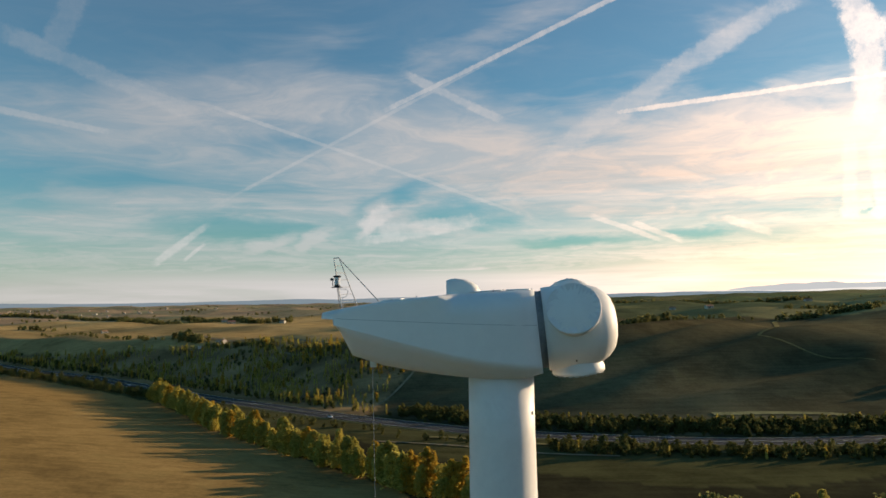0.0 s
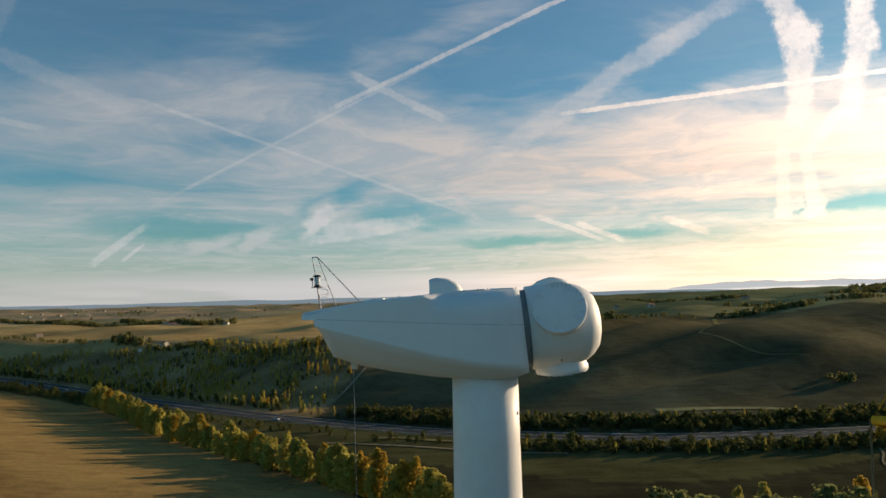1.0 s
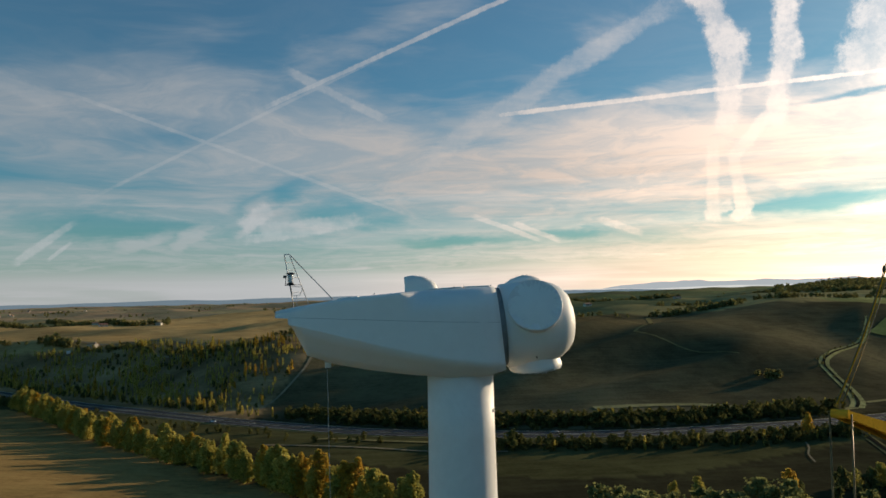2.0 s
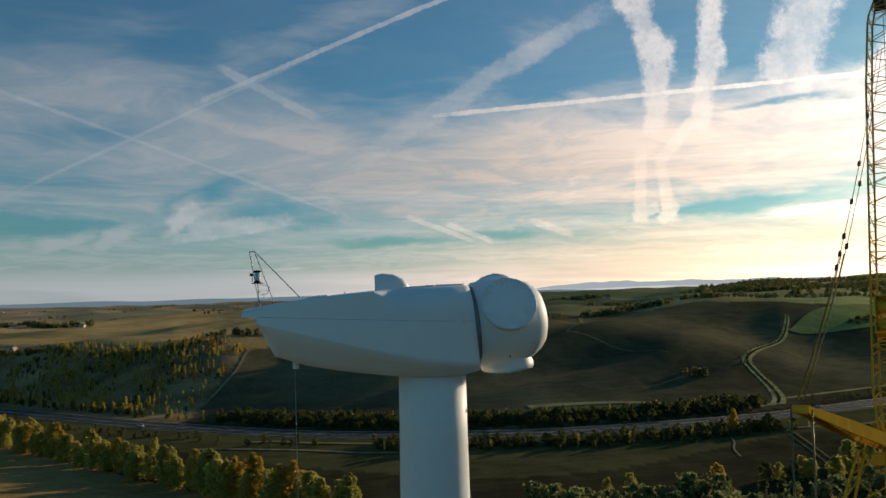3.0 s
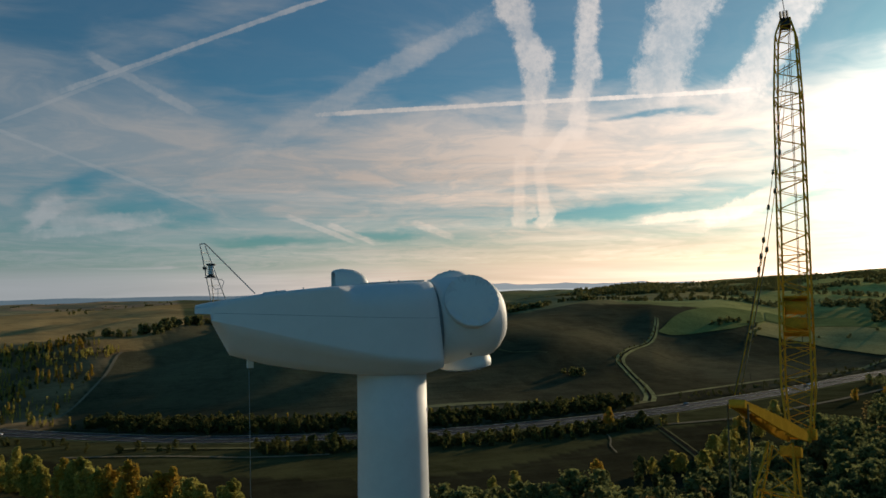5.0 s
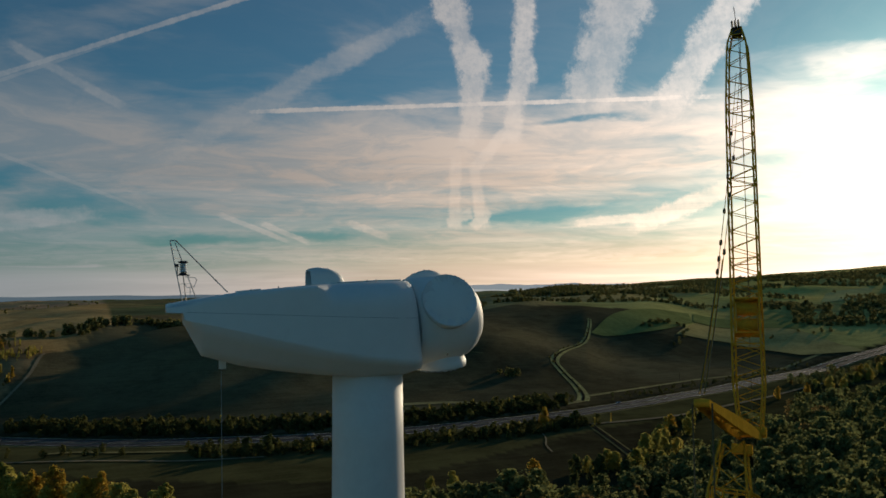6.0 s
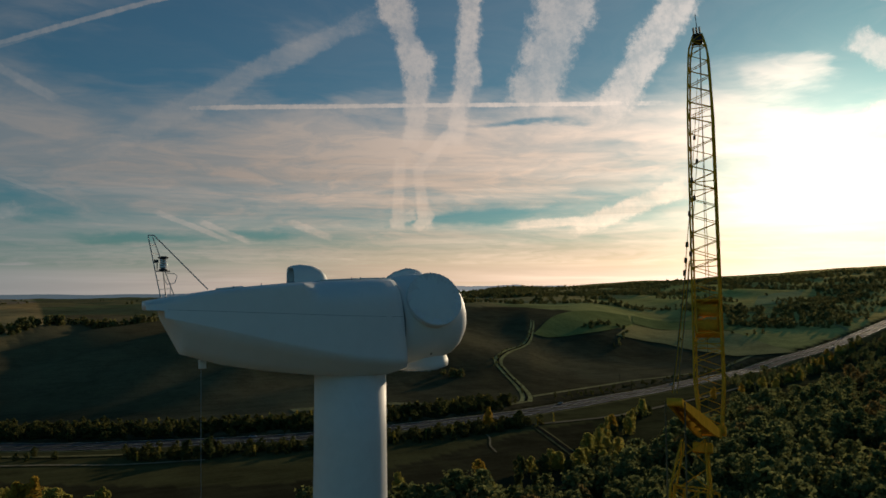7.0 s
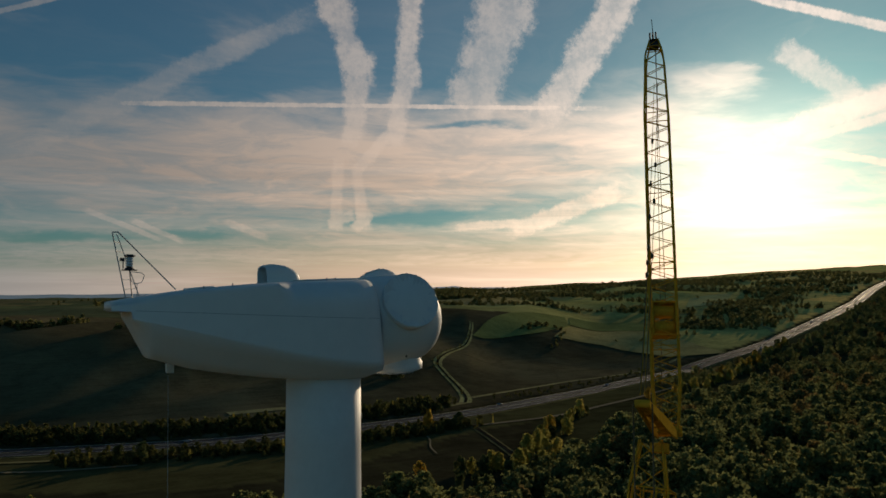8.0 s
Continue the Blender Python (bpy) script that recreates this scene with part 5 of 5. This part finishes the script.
wood_line([(-1300, 2000), (-1000, 1900), (-780, 1800), (-600, 1570), (-480, 1500)], 26, 12, 0.6, 1.0)
wood_line([(-560, 1650), (-515, 1611), (-440, 1480), (-344, 1290), (-313, 1262), (-265, 1299)], 16, 7, 0.6, 1.0)
wood_line([(-740, 1345), (-714, 1339), (-690, 1340)], 14, 8, 0.5, 0.9)
wood_line([(-312, 876), (-292, 866), (-273, 854)], 10, 4, 0.6, 1.0)
wood_line([(150, 700), (166, 706), (190, 730), (215, 752)], 12, 5, 0.5, 0.85)
wood_line([(222, 752), (260, 795), (292, 832), (330, 830)], 8, 7, 0.35, 0.6)
wood_line([(368, 826), (400, 838), (435, 856), (495, 872)], 16, 6, 0.5, 0.8)
wood_line([(437, 970), (517, 965), (580, 920), (650, 890)], 18, 9, 0.4, 0.7)
wood_line([(0, 742), (17, 746), (50, 775), (95, 795), (140, 800)], 16, 7, 0.6, 1.0)
wood_line([(-60, 775), (-37, 773), (-12, 770)], 10, 6, 0.5, 0.8)
wood_line([(312, 514), (318, 510), (324, 507)], 5, 2, 0.45, 0.7)
wood_line([(595, 672), (625, 690), (649, 698), (665, 684)], 9, 4, 0.4, 0.75)
wood_line([(655, 668), (630, 650), (600, 625), (580, 612)], 4, 6, 0.2, 0.45)
wood_line([(640, 905), (760, 900), (900, 860), (1000, 810)], 30, 14, 0.35, 0.6)
wood_line([(1050, 700), (1150, 775), (1300, 800), (1516, 897)], 60, 16, 0.4, 0.7)
wood_line([(750, 1284), (900, 1300), (1100, 1250), (1400, 1300)], 50, 18, 0.4, 0.7)
wood_line([(300, 1500), (520, 1480), (700, 1500)], 26, 14, 0.6, 1.0)
wood_line([(1500, 1500), (1900, 1500), (2400, 1300)], 90, 26, 0.4, 0.7)
wood_line([(-260, 830), (-200, 790), (-150, 742), (-110, 712), (-60, 700)], 10, 8, 0.35, 0.7)
wood_line([(-620, 1180), (-480, 1010), (-400, 940), (-330, 880)], 8, 9, 0.3, 0.6)

for bx, by in smooth_line([(515, 672), (474, 626), (424, 587), (383, 547), (371, 519), (360, 486), (342, 451)], 7.0):
    if rnd.random() < 0.8:
        far_spots.append((bx + rnd.gauss(0, 2), by + rnd.gauss(0, 2), rnd.uniform(0.12, 0.3)))
rs = np.random.RandomState(31)
cb, cr = rs.uniform(-32, 66, 16000), 950 + 3000 * rs.uniform(0, 1, 16000) ** 1.1
cx, cy = cr * np.sin(np.radians(cb)), cr * np.cos(np.radians(cb)) - 30
cd = road_side(cx, cy)
for x, y, d, b, r in zip(cx, cy, cd, cb, cr):
    n = noise.noise((x / 160, y / 110, 5.0)) + 0.5 * noise.noise((x / 55, y / 60, 9.0))
    if d > 40 and n > (0.6 if b > 3 else 0.45) and not (b > 18 and r > 2200) and (b > 3 or r > 1550):
        far_spots.append((x, y, rs.uniform(0.35, 0.75)))
rs = np.random.RandomState(47)
cb, cr = rs.uniform(31, 67, 7000), rs.uniform(1080, 2600, 7000)
for b, r in zip(cb, cr):
    x, y = r * math.sin(radians(b)), r * math.cos(radians(b)) - 30
    n = noise.noise((x / 210, y / 150, 2.0)) + 0.5 * noise.noise((x / 60, y / 70, 6.0))
    grassy = 51 < b < 55.5 and 1290 < r < 1730
    if not grassy and n > (-0.12 if b > 50 else 0.05 if r > 1230 else 0.5):
        far_spots.append((x, y, rs.uniform(0.55, 1.05)))
far_d = road_side(np.array([q[0] for q in far_spots]), np.array([q[1] for q in far_spots]))
far_spots = [q for q, d in zip(far_spots, far_d) if d > 34 or d < -60]
joined_trees("far_woods", far_spots, [(10, 6.5, 7, 70, 1.8, False, 0.0), (8, 6.0, 6, 55, 1.7, False, 0.0)], LEAF_DARK, "dark distant woods and hedgerows", "woods")


# ---- houses, cars, distance ----
def gable_house(name, label, size, at, group="", mat=None):
    """A small rendered house: walls, pitched roof with eaves, door and windows."""
    w, l, h = size
    house = thing(name, label, "house", group, at=at)
    bm = bmesh.new()
    add_box(bm, (l, w, h + 1.0), pose(0, 0, h / 2 - 0.5))
    for sx in (-1, 1):
        vs = [bm.verts.new(p) for p in ((sx * l / 2, -w / 2, h), (sx * l / 2, w / 2, h), (sx * l / 2, 0, h + w * 0.3), (sx * (l / 2 - 0.25), -w / 2, h), (sx * (l / 2 - 0.25), w / 2, h), (sx * (l / 2 - 0.25), 0, h + w * 0.3))]
        for f in ((0, 1, 2), (5, 4, 3), (0, 2, 5, 3), (2, 1, 4, 5)):
            bm.faces.new([vs[k] for k in f])
    part("wall", bm, mat or WALL, house, smooth=0)
    bm = bmesh.new()
    for sy in (-1, 1):
        slope = math.degrees(math.atan(0.6)) * sy
        add_box(bm, (l + 0.8, w * 0.62, 0.18), pose(0, sy * w * 0.27, h + w * 0.155, -slope, 0, 0))
    roof = part("roof", bm, TILE, house, smooth=0)
    bm = bmesh.new()
    add_box(bm, (0.7, 0.7, 1.6), pose(l * 0.25, w * 0.12, h + w * 0.32))
    part("chimney", bm, mat or WALL, roof, smooth=0)
    n = max(2, int(l / 3.5))
    for sy in (-1, 1):
        for i in range(n):
            bm = bmesh.new()
            add_box(bm, (1.1, 0.12, 1.3), pose(-l / 2 + l * (i + 0.5) / n, sy * (w / 2 + 0.03), h * 0.55))
            part("window", bm, PANE, house, smooth=0)
    bm = bmesh.new()
    add_box(bm, (1.0, 0.12, 2.1), pose(-l / 2 + l / n, -w / 2 - 0.03, 1.05))
    part("door", bm, DARK, house, smooth=0)
    return house


def on_land(x, y, spin=0.0):
    return pose(x, y, height_at(x, y), 0, 0, spin)


gable_house("farmhouse", "white farmhouse beside a dark grove on the bank", (6.5, 10, 3.6), on_land(-248, 838, -35), mat=WALL)
bm = bmesh.new()
add_box(bm, (3.5, 3, 3.4), Matrix.Translation((0, 0, 1.2)), 0.1)
shed = thing("white_shed", "small white shed on the bank below the farmhouse", "shed", at=on_land(-270, 830, 20))
part("wall", bm, PAINT, shed)
gable_house("farm_barn", "long pale farm barn on a far field", (6, 15, 3), on_land(677, 1443, 12), "far farms")
gable_house("farm_barn", "pale farm building on a distant slope", (5, 11, 2.8), on_land(343, 998, 25), "far farms")
gable_house("farmhouse", "pale farmhouse among distant fields", (5, 8, 2.8), on_land(311, 1052, -10), "far farms")
gable_house("farmhouse", "lone farmhouse in a tan field", (5, 9, 3), on_land(-533, 1203, 40), "far farms")
gable_house("farmhouse", "farmhouse in a cluster beside trees", (6, 9, 3.5), on_land(-370, 1290, 20), "far farms")
gable_house("farm_barn", "farm barn in a cluster beside trees", (6, 12, 3.2), on_land(-344, 1236, 25), "far farms")
gable_house("farmhouse", "farmhouse at the edge of a wood", (6, 9, 3.2), on_land(-270, 1276, -20), "far farms")
hr = random.Random(21)
pattern = [gable_house("village_house", "small pale village house with a tiled roof", (5, hr.uniform(6, 9), hr.uniform(2.4, 3.4)), on_land(-1000 + 60 * k, 2060 + 40 * k, hr.uniform(0, 180)), "village houses") for k in range(4)]
for k in range(56):
    x, y = hr.uniform(-1700, -700), hr.uniform(1950, 2900)
    copy_thing(pattern[k % 4], on_land(x, y, hr.uniform(0, 180)))


def make_car(at, label):
    car = thing("car", label, "car", "cars on the highway", at=at)
    bm = bmesh.new()
    rings = []
    for x, lo, hi, w in ((-2.1, 0.45, 0.85, 0.75), (-2.0, 0.3, 0.95, 0.85), (-1.0, 0.25, 1.0, 0.88), (0.6, 0.25, 1.0, 0.88), (1.9, 0.3, 0.85, 0.84), (2.1, 0.4, 0.7, 0.74)):
        rings.append([Vector((x, -w, lo)), Vector((x, w, lo)), Vector((x, w, hi)), Vector((x, -w, hi))])
    add_loft(bm, rings)
    part("body", bm, CARS, car)
    bm = bmesh.new()
    rings = []
    for x, hi, w in ((-1.7, 1.0, 0.8), (-1.2, 1.42, 0.66), (0.0, 1.46, 0.66), (0.9, 1.0, 0.8)):
        rings.append([Vector((x, -w - 0.02, 0.98)), Vector((x, w + 0.02, 0.98)), Vector((x, w, hi)), Vector((x, -w, hi))])
    add_loft(bm, rings)
    part("cabin", bm, PANE, car)
    for sx in (-1.3, 1.3):
        for sy in (-1, 1):
            bm = bmesh.new()
            add_rod(bm, (sx, sy * 0.72, 0.33), (sx, sy * 0.92, 0.33), 0.33, sides=14)
            part("wheel", bm, TYRE, car)
    return car


def on_road(x, lane):
    i = int(np.argmin(abs(ROAD_LINE[:, 0] - x)))
    p, t = ROAD_LINE[i], ROAD_LINE[min(i + 1, len(ROAD_LINE) - 1)] - ROAD_LINE[i - 1]
    t = t / np.hypot(*t)
    q = p + np.array([-t[1], t[0]]) * lane
    return pose(q[0], q[1], height_at(q[0], q[1]) + 0.5, 0, 0, math.degrees(math.atan2(t[1], t[0])))


first_car = make_car(on_road(-287, -5), "white car driving on the highway")
for x, lane in ((-62, -8), (110, 5), (486, 5), (640, -5), (760, -8), (330, 8), (-200, 5), (1000, 5)):
    copy_thing(first_car, on_road(x, lane))

# a bare pole beside the farm track
bm = bmesh.new()
add_rod(bm, (0, 0, -0.5), (0, 0, 6.5), 0.16, 0.11, 8)
pole = thing("utility_pole", "weathered grey wooden pole beside a farm track", "pole", at=on_land(470, 486))
part("shaft", bm, BARK, pole)
bm = bmesh.new()
add_box(bm, (1.6, 0.12, 0.12), pose(0, 0, 6.0))
part("crossarm", bm, BARK, pole)


# distance: pale ranges far behind the land; their hazy tones glow by themselves
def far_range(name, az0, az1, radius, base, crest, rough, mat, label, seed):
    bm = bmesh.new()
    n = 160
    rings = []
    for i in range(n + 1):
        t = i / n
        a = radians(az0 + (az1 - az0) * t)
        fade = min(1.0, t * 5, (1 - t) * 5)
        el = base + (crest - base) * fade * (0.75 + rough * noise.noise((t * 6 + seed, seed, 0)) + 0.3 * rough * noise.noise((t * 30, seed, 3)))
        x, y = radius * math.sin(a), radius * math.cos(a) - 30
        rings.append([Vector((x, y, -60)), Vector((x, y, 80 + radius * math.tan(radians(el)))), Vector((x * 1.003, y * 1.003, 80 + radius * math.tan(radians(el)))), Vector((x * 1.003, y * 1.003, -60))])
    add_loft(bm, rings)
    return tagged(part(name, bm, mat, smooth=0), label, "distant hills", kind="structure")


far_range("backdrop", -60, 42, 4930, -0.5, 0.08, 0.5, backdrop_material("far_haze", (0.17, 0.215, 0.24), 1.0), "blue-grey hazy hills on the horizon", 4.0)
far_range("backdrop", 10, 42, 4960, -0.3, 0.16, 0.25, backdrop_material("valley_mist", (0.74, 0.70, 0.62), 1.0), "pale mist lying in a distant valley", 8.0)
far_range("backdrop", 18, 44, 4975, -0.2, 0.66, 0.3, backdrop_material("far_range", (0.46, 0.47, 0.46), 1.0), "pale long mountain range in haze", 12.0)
